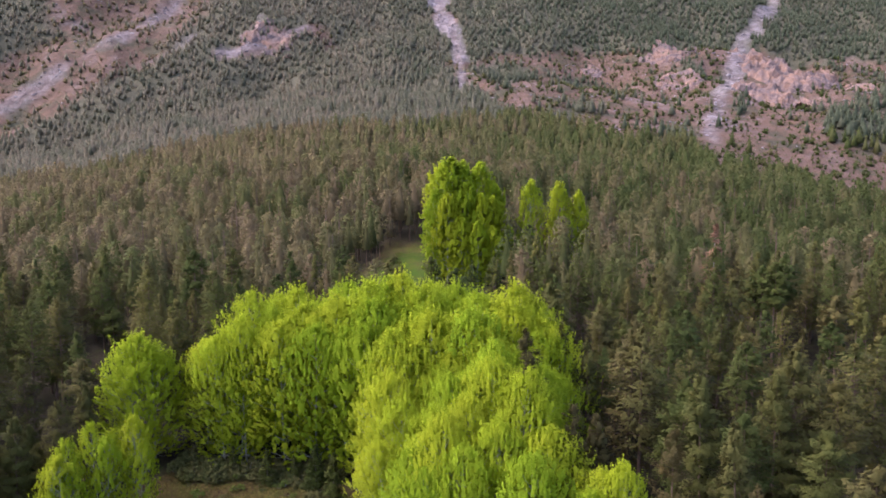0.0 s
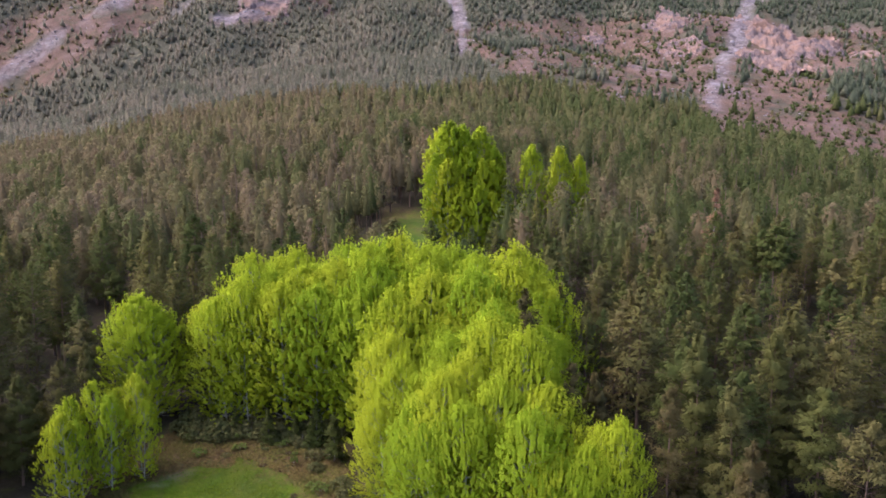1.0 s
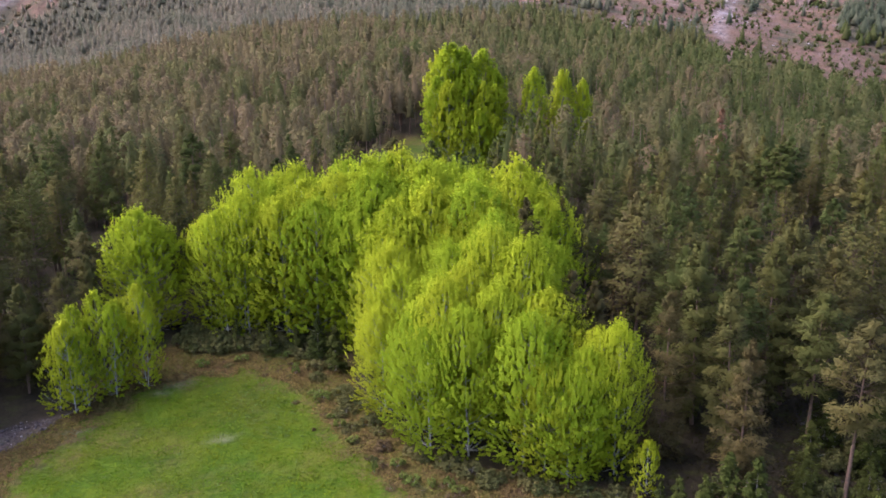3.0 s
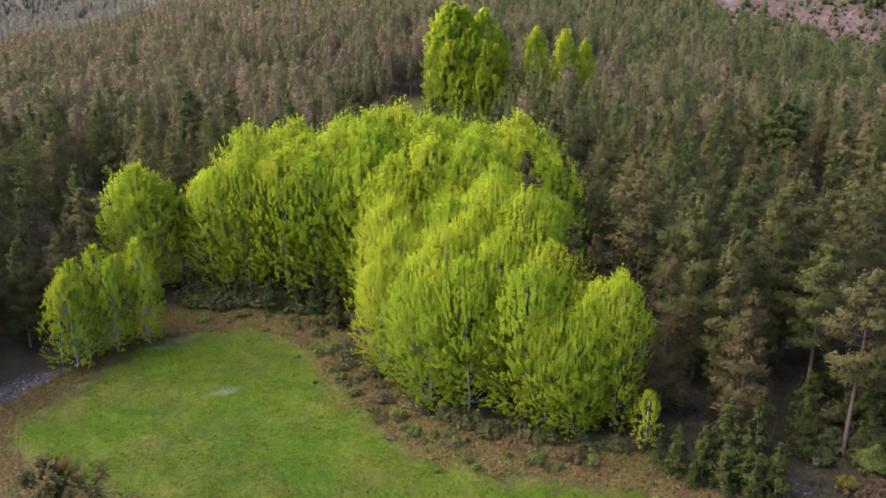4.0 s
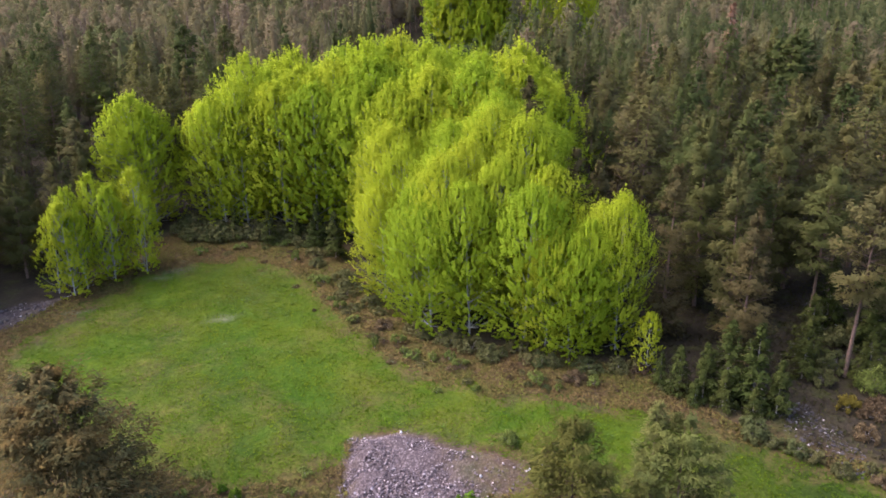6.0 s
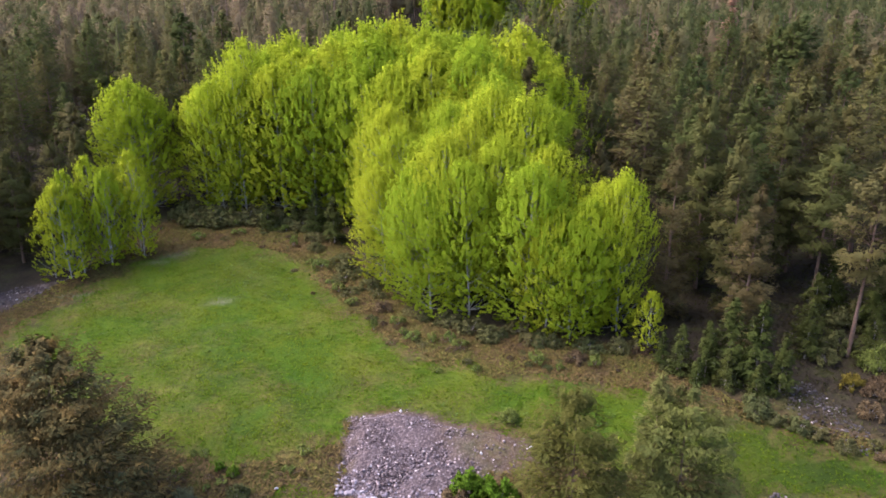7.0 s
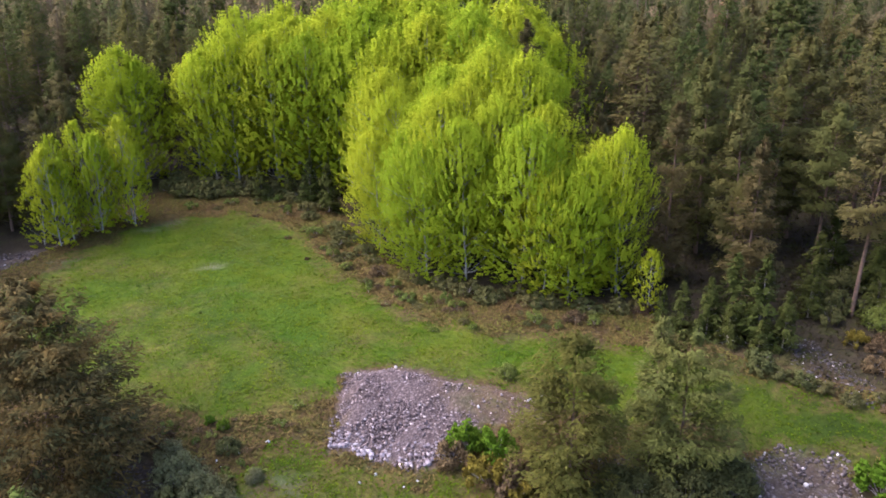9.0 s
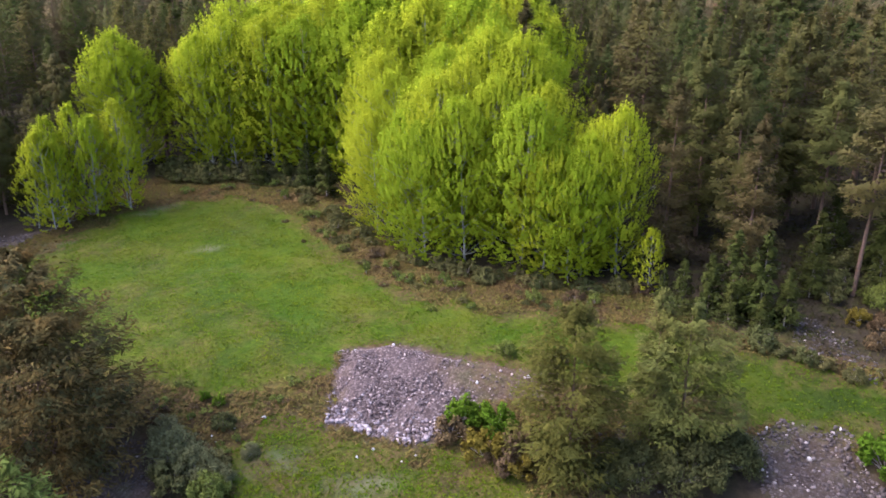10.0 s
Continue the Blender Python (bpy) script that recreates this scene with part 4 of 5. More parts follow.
BUSH_KINDS = {key: tree_thing("bush", parts, M_GREYBARK, mat, label, "bush", "bushes by the clearing", stem="stem") for key, (parts, mat, label) in BUSHES.items()}
for key, x, y, s in (("green", 1.6, 39.4, 1.05), ("green", 3.6, 38.6, 1.15), ("green", 2.7, 39.6, 0.8), ("yellow", 2.7, 37.0, 1.1), ("dry", 0.9, 38.6, 1.1), ("dry", 4.3, 36.6, 1.4), ("dry", 5.4, 37.6, 1.2), ("yellow", 4.6, 35.6, 0.8),
                     ("sage", -13.4, 35.6, 0.75), ("sage", -15.2, 36.8, 0.85), ("sage", -12.0, 35.0, 0.5), ("sage", -16.2, 38.6, 0.5), ("sage", -10.8, 37.2, 0.3), ("dark", -12.6, 36.0, 0.9), ("dark", -14.6, 35.0, 1.1), ("green", -13.6, 41.0, 0.4), ("green", -14.6, 41.4, 0.35), ("dark", -12.9, 39.4, 0.6),
                     ("dry", -17.4, 40.0, 0.8), ("olive", -12.2, 33.8, 0.6), ("green", 25.4, 35.6, 1.5), ("green", 26.4, 34.4, 1.4), ("juniper", 10.4, 36.6, 0.6), ("juniper", 15.8, 36.6, 0.95),
                     ("juniper", 11.2, 35.2, 0.85), ("juniper", 14.0, 35.0, 1.0), ("juniper", 16.9, 36.0, 0.8), ("dark", 16.8, 37.2, 1.1), ("juniper", 9.4, 35.0, 0.6), ("dry", 7.4, 44.4, 0.5), ("olive", 4.8, 45.8, 0.35), ("olive", 8.4, 45.2, 0.35),
                     ("dark", 22.4, 46.4, 0.7), ("dark", 23.6, 45.6, 0.6), ("dark", 24.8, 44.8, 0.7), ("dark", 25.8, 44.2, 0.6), ("dark", 27.2, 43.0, 0.6), ("dry", 29.4, 42.2, 0.6), ("dark", 29.3, 43.4, 0.4), ("dark", 33.0, 56.0, 1.2), ("dark", 35.5, 60.0, 1.3), ("dark", 31.0, 54.0, 0.9), ("dark", 38.0, 62.0, 1.2), ("olive", 34.4, 52.6, 0.7), ("dark", 36.6, 56.4, 1.0), ("dry", 33.6, 50.0, 0.9), ("yellow", 31.0, 50.0, 0.8), ("dry", 32.4, 48.8, 1.0), ("dry", 30.6, 46.4, 0.9), ("dark", 22.6, 46.8, 0.9)):
    planted(BUSH_KINDS[key], upright(x, y, rng.uniform(0, 360), s, 0.05))
# a ragged verge of small tussocks above the lower lawn
for n in range(46):
    x, y = rng.uniform(-18, -6.8), 40.2 + rng.normal() * 1.3
    if n > 30:
        x, y = rng.uniform(-15.5, -9.5), rng.uniform(33.5, 38.5)
    planted(BUSH_KINDS[("olive_tuft", "dry_tuft", "dry_tuft")[n % 3]], upright(x, y, rng.uniform(0, 360), rng.uniform(0.08, 0.22), 0.04, wide=rng.uniform(0.16, 0.4)))
# brush along the foot of the grove
FOOT = [(-30, 85.5), (-17, 82.5), (-12.5, 74), (-8.5, 67), (-3, 60.5), (3, 57), (10, 56), (18, 54.5)]
for k in range(40):
    n = rng.integers(len(FOOT) - 1)
    f = rng.uniform()
    dark = n < 2 or rng.uniform() < 0.9
    x = FOOT[n][0] * (1 - f) + FOOT[n + 1][0] * f + rng.normal() * 0.6 + (1.0 if dark and n > 1 else 0)
    y = FOOT[n][1] * (1 - f) + FOOT[n + 1][1] * f + rng.normal() * 0.6 + (1.3 if dark else -0.3)
    planted(BUSH_KINDS["dark_tuft" if dark else "dry"], upright(x, y, rng.uniform(0, 360), rng.uniform(0.4, 0.95), 0.05, wide=rng.uniform(0.5, 1.1)))
for k in range(46):
    x = rng.uniform(-33, -12)
    y = 84.6 + rng.normal() * 0.7 + 0.04 * abs(x + 20) + (1.6 if x < -30 else 0)
    planted(BUSH_KINDS["dark_tuft"], upright(x, y, rng.uniform(0, 360), rng.uniform(0.7, 1.4), 0.05, wide=rng.uniform(0.8, 1.4)))
# small tussocks on the dry strip between grove and meadow
for k in range(80):
    n = rng.integers(len(FOOT) - 1)
    f = rng.uniform()
    x = FOOT[n][0] * (1 - f) + FOOT[n + 1][0] * f - abs(rng.normal()) * 1.0
    y = FOOT[n][1] * (1 - f) + FOOT[n + 1][1] * f - 0.4 - abs(rng.normal()) * 1.7
    planted(BUSH_KINDS[("dry_tuft", "dry_tuft", "dark_tuft", "olive_tuft")[rng.integers(4)]], upright(x, y, rng.uniform(0, 360), rng.uniform(0.16, 0.4), 0.04, wide=rng.uniform(0.2, 0.5)))


# ---- the wood beyond: too many trees to count ----
def tree_cloud(seed, count, height, radius, low, length, width, loose=0.3, sides=6, core=0.55):
    """A light tree: a slim dark core clad in many upward tufts."""
    r = np.random.default_rng(seed)
    ang = (np.arange(sides) + r.uniform()) / sides * 6.283
    ring = radius * core * r.uniform(0.7, 1.1, sides)
    V = [np.concatenate([np.c_[np.cos(ang) * ring, np.sin(ang) * ring, height * (low + r.uniform(-0.03, 0.05, sides))], [[0, 0, height * 0.93]]])]
    Fc = [np.array([[j, (j + 1) % sides, sides] for j in range(sides)])]
    v = r.uniform(0, 1, count) ** 0.8
    layers = 0.9 + 0.1 * np.sin(v * 30 + seed)
    rr = radius * (1 - v ** 2.6) ** 0.75 * layers * r.uniform(0.6, 1.08, count) + 0.06
    ang = np.arange(count) * 2.39996 + r.normal(size=count) * 0.5
    out = np.c_[np.cos(ang), np.sin(ang), np.zeros(count)]
    spot = out * rr[:, None] + UP * (height * (low + (0.96 - low) * v))[:, None]
    fv, ff = flakes(r, spot, out * 0.7 + UP * 0.6, out * 0.8 + UP * (0.25 + 0.6 * v[:, None]), length, width, loose)
    return np.concatenate(V + [fv]), np.concatenate(Fc + [ff + sides + 1])


def wood_mesh(name, spots, heights, patterns, seed, label, mat, category="forest", vary=0.22, base=0.46):
    r = np.random.default_rng(seed)
    pick = r.integers(len(patterns), size=len(spots))
    V, Fc, P, N, at = [], [], [], [], 0
    foot = land(spots[:, 0], spots[:, 1])
    tone = np.clip(base - 0.0022 * np.clip(spots[:, 0], -80, 170) + 0.26 * waves(spots[:, 0], spots[:, 1], 60, 0.6) + r.normal(size=len(spots)) * vary, 0, 1)
    for k, (verts, faces) in enumerate(patterns):
        m = np.where(pick == k)[0]
        if not len(m):
            continue
        if faces.shape[1] == 3:
            faces, normals = soft_normals(verts, faces, 0.72)
        a = r.uniform(0, 6.283, len(m))
        s = heights[m]
        w = s * r.uniform(0.85, 1.2, len(m))
        x = verts[:, 0][None] * np.cos(a)[:, None] - verts[:, 1][None] * np.sin(a)[:, None]
        y = verts[:, 0][None] * np.sin(a)[:, None] + verts[:, 1][None] * np.cos(a)[:, None]
        p = np.stack([x * w[:, None] + spots[m, 0][:, None], y * w[:, None] + spots[m, 1][:, None], verts[:, 2][None] * s[:, None] + foot[m][:, None]], -1)
        V.append(p.reshape(-1, 3))
        Fc.append((faces[None] + (np.arange(len(m)) * len(verts))[:, None, None] + at).reshape(-1, faces.shape[1]))
        P.append(np.repeat(tone[m], len(verts)))
        if faces.shape[1] == 3:
            ca, sa_ = np.cos(a)[:, None], np.sin(a)[:, None]
            N.append(np.stack([normals[:, 0] * ca - normals[:, 1] * sa_, normals[:, 0] * sa_ + normals[:, 1] * ca, np.tile(normals[:, 2], (len(m), 1))], -1).reshape(-1, 3))
        at += p.shape[0] * p.shape[1]
    ob = new(name, mesh_of(name, np.concatenate(V), np.concatenate(Fc), mat, np.concatenate(P), normals=np.concatenate(N) if N else None))
    return tagged(ob, label, category, kind="stuff")


def on_crag(x, y):
    return (np.hypot((x - 256) / 34, (y - 566) / 46) < 1) | (np.hypot((x - 220) / 21, (y - 503) / 40) < 1)


def grow_wood():
    r = np.random.default_rng(21)
    mid = wood_spots(NEAR_END - 3, 270, 4.5, 22)
    mid = mid[free_for_trees(mid[:, 0], mid[:, 1]) & (mid[:, 1] > NEAR_END - 1)]
    mid = mid[np.hypot(mid[:, 0] - 49.5, mid[:, 1] - 133.5) > 3]
    wood_mesh("forest", mid, r.uniform(9.0, 16.5, len(mid)) / 14, [tree_cloud(300 + k, 170, 14.0, rad, low, 0.8, 0.42, 0.45, 8) for k, (rad, low) in enumerate(((3.1, 0.3), (3.6, 0.4), (2.7, 0.25), (3.3, 0.45), (2.6, 0.35)))], 23,
              "dense olive and brown pine forest on rising ground", M_FOREST)
    tv, tf = tube([(0, 0, -0.5), (0, 0, 6), (0, 0, 12)], [0.17, 0.13, 0.04], 4)
    wood_mesh("forest_trunks", mid, r.uniform(11, 17, len(mid)) / 14, [(tv, tf)], 24, "brown trunks of the dense pine forest", M_PINEBARK)
    far = np.concatenate([wood_spots(268, 430, 4.8, 25), wood_spots(430, 860, 4.3, 27)])
    x, y = far[:, 0], far[:, 1]
    bare = np.maximum(bare_hill(x, y) * 0.965, np.where(chutes(x, y) > 0.2, 1.0, 0))
    bare = np.where(on_crag(x, y), 1.0, bare)
    far = far[r.uniform(size=len(far)) > bare]
    tall = r.uniform(6.5, 10.0, len(far)) / 13 * np.interp(far[:, 1], [268, 330, 430, 560], [1.35, 1.15, 0.95, 0.72])
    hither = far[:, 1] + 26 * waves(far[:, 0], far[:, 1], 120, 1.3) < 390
    for mask, mat, base, label in ((hither, M_FOREST, 0.44, "pine forest rising towards the mountain"), (~hither, M_HAZY_WOOD, 0.40, "distant pine forest clothing the mountainside")):
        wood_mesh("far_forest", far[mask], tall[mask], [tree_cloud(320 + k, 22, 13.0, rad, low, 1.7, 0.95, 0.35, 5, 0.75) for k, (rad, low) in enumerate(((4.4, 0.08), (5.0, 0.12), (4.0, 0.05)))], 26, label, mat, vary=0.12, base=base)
    # low scrub on the open slope
    scrub = wood_spots(330, 800, 4.0, 28)
    x, y = scrub[:, 0], scrub[:, 1]
    scrub = scrub[~on_crag(x, y) & (bare_hill(x, y) > 0.4) & (chutes(x, y) < 0.2) & (cloudy(x, y * 0.6, 26, 4, 41) + 0.35 * r.normal(size=len(x)) > -0.3)]
    wood_mesh("scrub", scrub, 0.35 + 1.3 * r.uniform(0, 1, len(scrub)) ** 2.5, [tree_cloud(340 + k, 10, 2.2, 1.8, 0.0, 1.1, 0.7, 0.5, 4) for k in range(3)], 29, "low dark scrub scattered over the open slope", M_FOREST, "scrub")


grow_wood()


# ---- crags and boulders on the mountainside ----
def blocks(x, y, size, seed):
    """Broken blocks: each point takes the height of the tilted block it belongs to, -1 to 1."""
    q = np.random.default_rng(seed)
    x, y = x / size + 0.6 * cloudy(x, y, size * 0.8, 3, seed), y / size * 0.8
    n = max(6, int((np.ptp(x) + 1) * (np.ptp(y) + 1)))
    cx, cy = q.uniform(x.min() - 0.5, x.max() + 0.5, n), q.uniform(y.min() - 0.5, y.max() + 0.5, n)
    d = (x[..., None] - cx) ** 2 + (y[..., None] - cy) ** 2
    own = d.argmin(-1)
    h, tx, ty = q.uniform(-1, 1, n), q.normal(size=n) * 0.5, q.normal(size=n) * 0.5
    return h[own] + tx[own] * (x - cx[own]) + ty[own] * (y - cy[own])


def crag(x, y, width, depth, height, seed, label, n=90, m=76):
    """A broken rock face standing out of the slope."""
    u, v = np.meshgrid(np.linspace(-1, 1, n), np.linspace(-1, 1, m), indexing="ij")
    px, py = x + u * width, y + v * depth
    edge = 0.9 - np.sqrt(u * u + v * v) + 0.5 * cloudy(px, py, width * 0.5, 5, seed)
    ridge = 1 - np.abs(cloudy(px * 1.3, py * 0.7, width * 0.5, 5, seed + 1))
    rise = height * (0.1 + 0.5 * ridge + 0.22 * blocks(px, py, width * 0.3, seed) + 0.13 * blocks(px, py, width * 0.13, seed + 7) + 0.05 * cloudy(px, py, 3, 3, seed + 2))
    z = land(px, py) - 1.2 + smooth(0, 0.4, edge) * (rise + 1.0)
    i, j = np.meshgrid(np.arange(n - 1), np.arange(m - 1), indexing="ij")
    a, b_, c, d = i * m + j, (i + 1) * m + j, (i + 1) * m + j + 1, i * m + j + 1
    faces = np.concatenate([np.stack([a, b_, c], -1).reshape(-1, 3), np.stack([a, c, d], -1).reshape(-1, 3)])
    keep = (edge.reshape(-1)[faces] > -0.12).all(1)
    px, py = px + width * 0.02 * cloudy(py, z, 5, 2, seed + 4), py + width * 0.03 * cloudy(px, z, 6, 2, seed + 5)
    verts, faces = np.stack([px, py, z], -1).reshape(-1, 3), faces[keep]
    used, at = np.unique(faces, return_inverse=True)
    tagged(new("crag", mesh_of("crag", verts[used], at.reshape(-1, 3), M_CRAG)), label, "rock")


crag(256, 566, 40, 56, 12, 3, "pale pinkish-grey rock face on the mountainside", 110, 90)
crag(220, 503, 24, 46, 9, 5, "low broken rocks below the rock face")
crag(180, 606, 26, 20, 6, 8, "grey rock outcrop amid scrub")
crag(92, 780, 22, 26, 12, 9, "pale cliff above the stony channel")
crag(168, 540, 18, 22, 3.5, 11, "grey rock outcrop amid scrub")
crag(300, 540, 18, 18, 3.5, 12, "low rocks on the reddish slope")
crag(120, 600, 14, 14, 3.5, 13, "grey rock outcrop amid scrub")
crag(-146, 632, 36, 20, 6, 14, "grey rock outcrop above the forest")


def boulder_fields():
    r = np.random.default_rng(47)
    x, y = r.uniform(-420, 400, 26000), r.uniform(370, 820, 26000)
    inside_ = (chutes(x, y) > 0.4) | (bare_hill(x, y) > 0.6) & (r.uniform(size=len(x)) < 0.16 + 0.2 * waves(x, y, 60, 2.4))
    x, y = x[inside_], y[inside_]
    me = stone_mesh(440, M_BOULDER)
    v = np.array([tuple(p.co) for p in me.vertices])
    f = np.array([tuple(p.vertices) for p in me.polygons])
    bpy.data.meshes.remove(me)
    size = 0.8 + 2.4 * r.uniform(0, 1, len(x)) ** 3
    a = r.uniform(0, 6.283, len(x))
    c, s = np.cos(a)[:, None], np.sin(a)[:, None]
    p = np.stack([v[:, 0] * c - v[:, 1] * s, v[:, 0] * s + v[:, 1] * c, np.tile(v[:, 2] * 0.7, (len(x), 1))], -1) * size[:, None, None]
    p += np.stack([x, y, land(x, y)], -1)[:, None]
    faces = (f[None] + (np.arange(len(x)) * len(v))[:, None, None]).reshape(-1, 3)
    tagged(new("boulders", mesh_of("boulders", p.reshape(-1, 3), faces, M_BOULDER)), "grey boulders in the stony channels of the mountain", "stones", kind="stuff")


# ---- stones ----
def stone_mesh(seed, mat):
    r = np.random.default_rng(seed)
    bm = bmesh.new()
    bmesh.ops.create_icosphere(bm, subdivisions=1, radius=0.5)
    stretch = r.uniform(0.6, 1.25, 3)
    for v in bm.verts:
        v.co = Vector([c * s * r.uniform(0.72, 1.2) for c, s in zip(v.co, stretch)])
    me = bpy.data.meshes.new("stone")
    bm.to_mesh(me)
    bm.free()
    me.materials.append(mat)
    return me


def stone_fields():
    r = np.random.default_rng(41)
    pats = []
    for k in range(5):
        me = stone_mesh(400 + k, M_STONES)
        v = np.array([tuple(p.co) for p in me.vertices])
        f = np.array([tuple(p.vertices) for p in me.polygons])
        pats.append((v, f))
        bpy.data.meshes.remove(me)
    for key, count, lo, hi, label in (("heap", 4000, 0.08, 0.25, "heap of loose grey and pale stones"), ("right", 1500, 0.09, 0.34, "bank of loose grey rubble"), ("track", 520, 0.10, 0.3, "grey rubble beside the wood"),
                                      ("left", 380, 0.1, 0.3, "grey rubble below the pine"), ("ditch", 500, 0.12, 0.4, "grey stony ditch along the meadow"), ("wood", 160, 0.12, 0.45, "scattered stones on the forest floor"), ("mid", 260, 0.1, 0.3, "grey rubble between the pines")):
        poly = SCREE_NEAR[key]
        px, py = np.array(poly).T
        x, y = r.uniform(px.min() - 0.5, px.max() + 0.5, count * 4), r.uniform(py.min() - 0.5, py.max() + 0.5, count * 4)
        ok = edge_distance(poly, x, y) + 0.4 * waves(x, y, 2.2, 0.6) > -0.1
        if key == "heap":
            ok &= r.uniform(size=len(x)) > 0.88 * earthy(x, y)
        x, y = x[ok][:count], y[ok][:count]
        size = lo + (hi - lo) * r.uniform(0, 1, len(x)) ** 2.5
        if key == "heap":
            size = size * np.interp(y, [38, 40.5, 42, 47], [1.25, 1.15, 0.95, 0.85])
        z = ground_height(x, y) + size * 0.12
        V, Fc, at = [], [], 0
        for n in range(len(x)):
            v, f = pats[n % 5]
            a = r.uniform(0, 6.283)
            c, s = math.cos(a), math.sin(a)
            V.append(np.c_[v[:, 0] * c - v[:, 1] * s, v[:, 0] * s + v[:, 1] * c, v[:, 2] * 0.8] * size[n] + (x[n], y[n], z[n]))
            Fc.append(f + at)
            at += len(v)
        me = mesh_of("rubble", np.concatenate(V), np.concatenate(Fc), {"heap": M_STONES, "right": M_RUBBLE, "ditch": M_RUBBLE}.get(key, M_SHADE_STONES))
        if key != "heap":
            tagged(new("rubble", me), label, "stones", kind="stuff")
            continue
        root = tagged(new("stone_heap"), "heap of loose purplish-grey stones with paler ones at its foot", "stone heap")
        root.location = (-2.0, 42.0, float(ground_height(-2.0, 42.0)))
        back = Matrix.Translation(-root.location)
        ob = tagged(child("rubble", me, root), kind="stuff")
        ob.matrix_basis = back
        shapes = [stone_mesh(420 + k, M_FOOT) for k in range(4)]
        foot = [(-7.0, 39.6), (-4.2, 38.7), (-1.0, 38.0), (0.9, 39.0)]
        for n in range(170):
            f = r.uniform(0, 2.999)
            (x0, y0), (x1, y1) = foot[int(f)], foot[int(f) + 1]
            f -= int(f)
            far_in = abs(r.normal()) * 1.1
            x, y = x0 + (x1 - x0) * f + r.normal() * 0.2, y0 + (y1 - y0) * f + far_in
            s = r.uniform(0.16, 0.36) * (1.25 if far_in < 0.4 else 0.8)
            ob = child("stone", shapes[n % 4], root)
            ob.matrix_basis = back @ pose(x, y, float(ground_height(x, y)) + 0.2 * s, 0, 0, n * 67) @ Matrix.Diagonal((s, s * 0.9, s * 0.75, 1))


stone_fields()
boulder_fields()


# ---- grass ----
def facing_up(v, f):
    low = np.cross(v[f[:, 1]] - v[f[:, 0]], v[f[:, 2]] - v[f[:, 0]])[:, 2] < 0
    return np.where(low[:, None], f[:, ::-1], f)


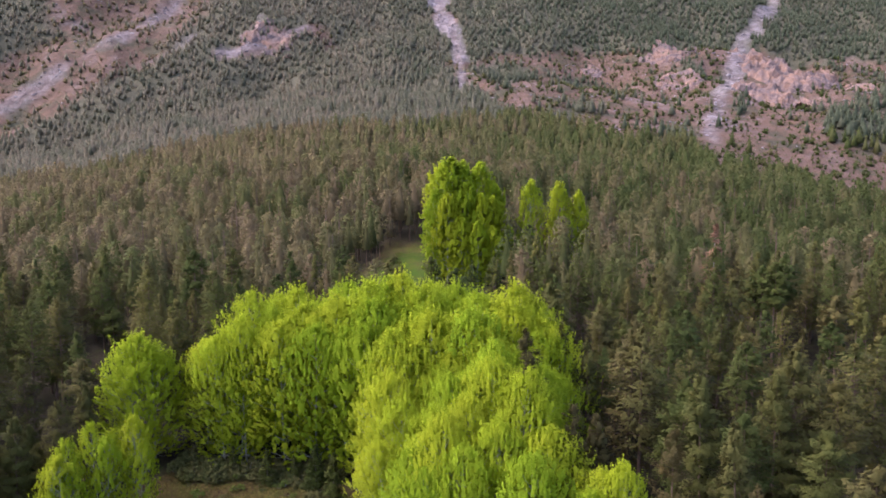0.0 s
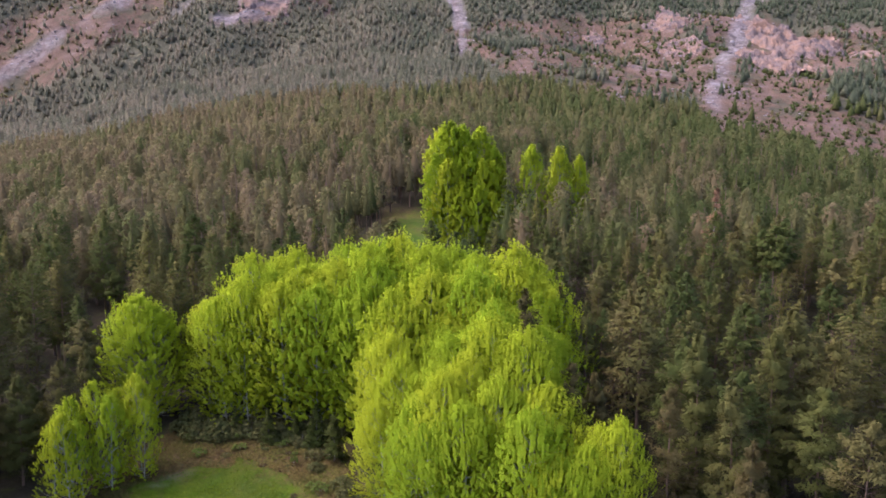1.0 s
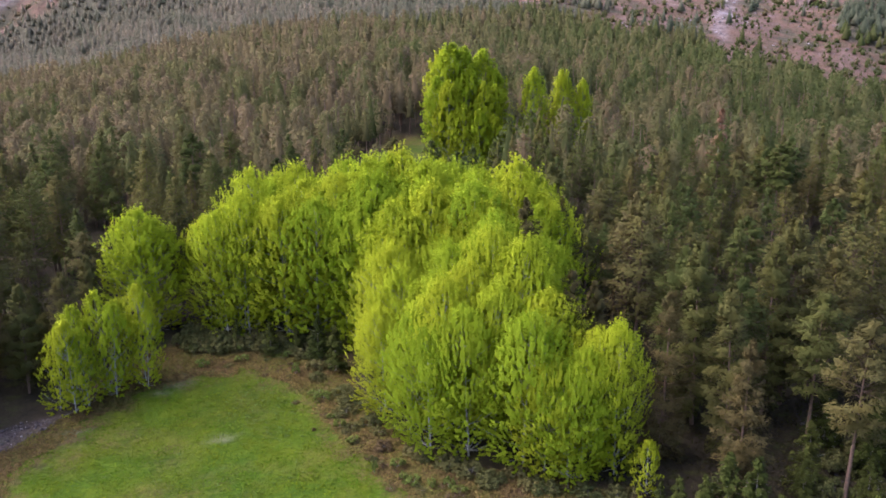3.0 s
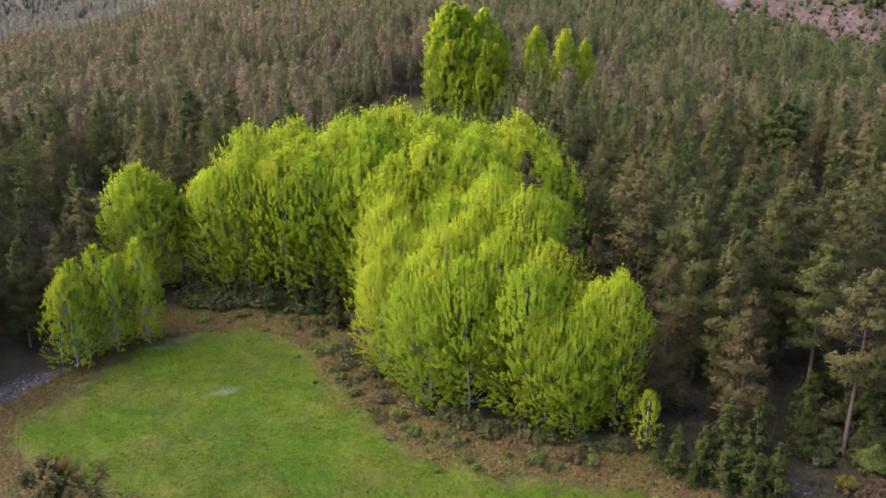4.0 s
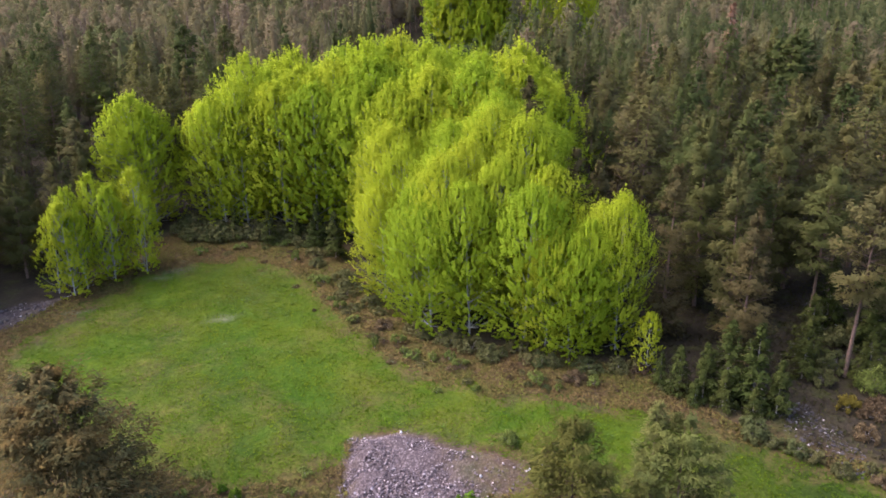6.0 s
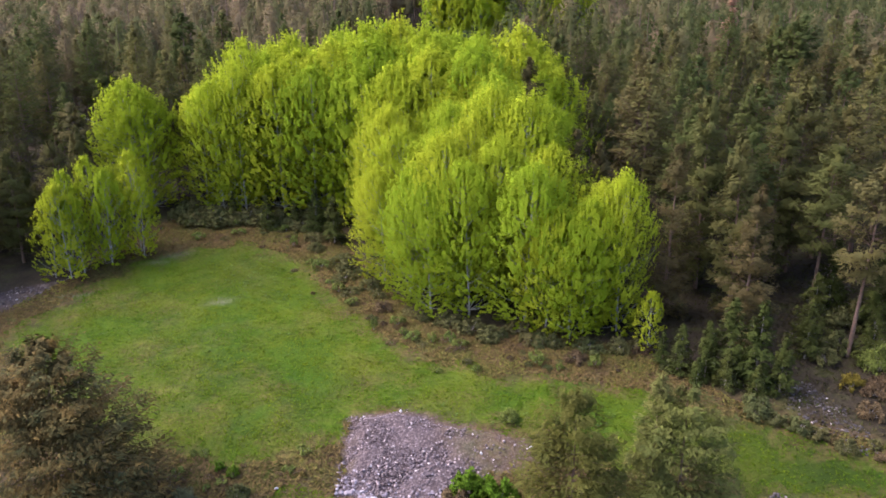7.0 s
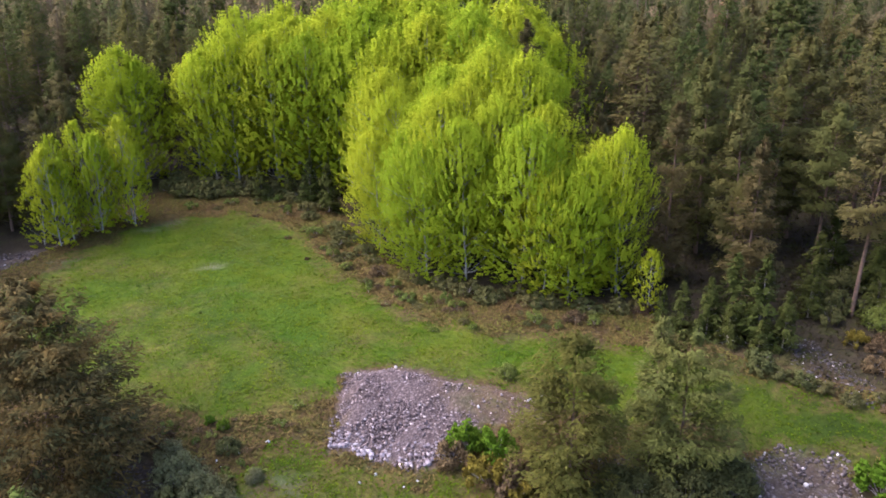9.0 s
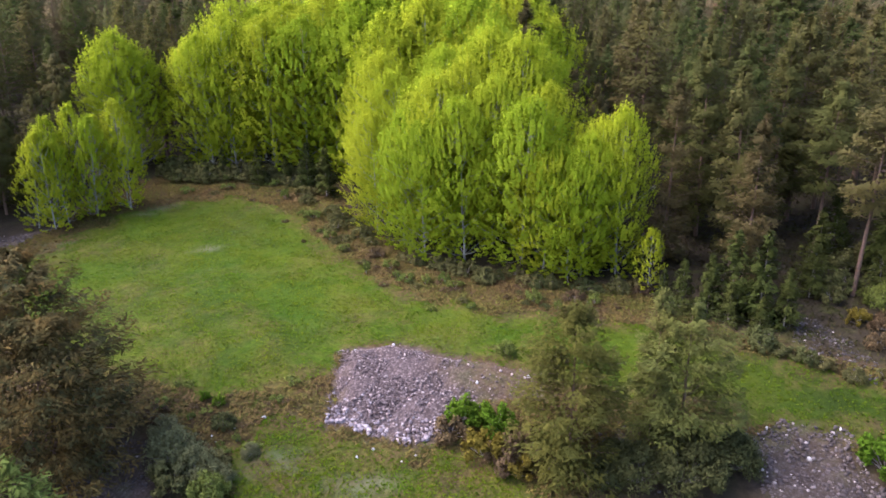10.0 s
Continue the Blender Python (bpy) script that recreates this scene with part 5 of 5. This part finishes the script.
def grow_grass():
    r = np.random.default_rng(61)
    n = 300000
    x, y = r.uniform(-46, 34, n), r.uniform(29, 86, n)
    inner, lawn, meadow = edge_distance(GREEN, x, y), edge_distance(LAWN, x, y), edge_distance(MEADOW, x, y)
    wob = 1.5 * waves(x, y, 6, 0.8)
    keep = (meadow > -0.8) & (near_scree(x, y) < 0.3) & (r.uniform(size=n) < 0.4 + 0.4 * waves(x, y, 4.5, 2.2) + 0.3 * (inner < 0))
    x, y, green = x[keep], y[keep], ((inner + wob > 0) | (lawn + wob > 0))[keep]
    for key, mask, mat, length, stand, label in (("grass", green, M_GRASS, 0.17, 0.6, "fresh green meadow grass"), ("dry_grass", ~green, M_HAY, 0.28, 1.2, "dry brownish grass round the meadow")):
        at = np.c_[x[mask], y[mask], ground_height(x[mask], y[mask]) + 0.05 + 0.04 * stand]
        k = len(at)
        v, f = flakes(r, at, r.normal(size=(k, 3)) * (0.4, 0.4, 0) + UP * 1.3 - FRONT * 0.4, r.normal(size=(k, 3)) + UP * stand, length, length * 0.5, 0.2)
        tone = np.clip(0.5 + 0.4 * waves(at[:, 0], at[:, 1], 9, 1.1) + r.normal(size=k) * 0.2, 0, 1)
        f = facing_up(v, f)
        up = unit(r.normal(size=(k, 3)) * 0.35 + UP)
        tagged(new(key, mesh_of(key, v, f, mat, np.repeat(tone, 3), normals=np.repeat(up, 3, 0))), label, "grass", kind="stuff")
    # thin grass and litter on the floor of the wood
    x, y = r.uniform(12, 50, 26000), r.uniform(40, 84, 26000)
    ok = (edge_distance(MEADOW, x, y) < 0.5) & (x * 1.9 > y - 62) & (waves(x, y, 5, 0.4) + 0.8 * r.normal(size=len(x)) > -0.2)
    at = np.c_[x[ok], y[ok], land(x[ok], y[ok]) + 0.1]
    v, f = flakes(r, at, r.normal(size=at.shape) * (0.5, 0.5, 0) + UP * 0.6, r.normal(size=at.shape) + UP, 0.3, 0.14, 0.2)
    tone = np.clip(0.55 + 0.35 * waves(at[:, 0], at[:, 1], 6, 2.1) + r.normal(size=len(at)) * 0.25, 0, 1)
    tagged(new("forest_grass", mesh_of("forest_grass", v, f, M_LITTER, np.repeat(tone, 3))), "thin olive and brown grass on the forest floor", "grass", kind="stuff")


grow_grass()


def clover():
    """Small pale tufts dotted over the meadow."""
    r = np.random.default_rng(67)
    x, y = r.uniform(-40, 20, 5000), r.uniform(42, 80, 5000)
    ok = (edge_distance(GREEN, x, y) > 1) & (cloudy(x, y, 9, 3, 5) + 0.25 * r.normal(size=5000) > 0.3) & (near_scree(x, y) < 0.1)
    at = np.repeat(np.c_[x[ok], y[ok], ground_height(x[ok], y[ok]) + 0.12], 7, 0) + r.normal(size=(7 * ok.sum(), 3)) * (0.13, 0.13, 0.02)
    v, f = flakes(r, at, np.tile(UP, (len(at), 1)), r.normal(size=at.shape), 0.13, 0.09, 0.25)
    tagged(new("clover", mesh_of("clover", v, f, M_CLOVER)), "pale green clover tufts dotted over the meadow", "clover", kind="stuff")


clover()

# ---- single stones ----
LOOSE = [stone_mesh(450 + k, M_PALE) for k in range(3)]
for n, (x, y, s) in enumerate(((-3.7, 37.6, 0.30), (-4.6, 37.0, 0.24), (-1.2, 37.2, 0.2), (-2.0, 36.8, 0.16), (-13.4, 38.5, 0.3), (-13.0, 38.1, 0.22), (-12.2, 39.2, 0.2), (2.6, 42.3, 0.3), (6.0, 42.9, 0.34), (-5.6, 46.2, 0.28), (-3.0, 46.9, 0.28),
                               (9.7, 57.5, 0.5), (38.2, 68.3, 0.6), (37.0, 64.0, 0.4), (-10.6, 40.0, 0.35), (6.9, 43.6, 0.4), (20.0, 39.0, 0.3), (24.4, 38.9, 0.3), (21.6, 36.8, 0.4))):
    ob = tagged(new("stone", LOOSE[n % 3]), "single pale stone lying loose on the ground", "stone", "loose stones")
    ob.matrix_basis = pose(x, y, float(ground_height(x, y)) + 0.1 * s, 0, 0, n * 67) @ Matrix.Diagonal((s, s, s * 0.8, 1))
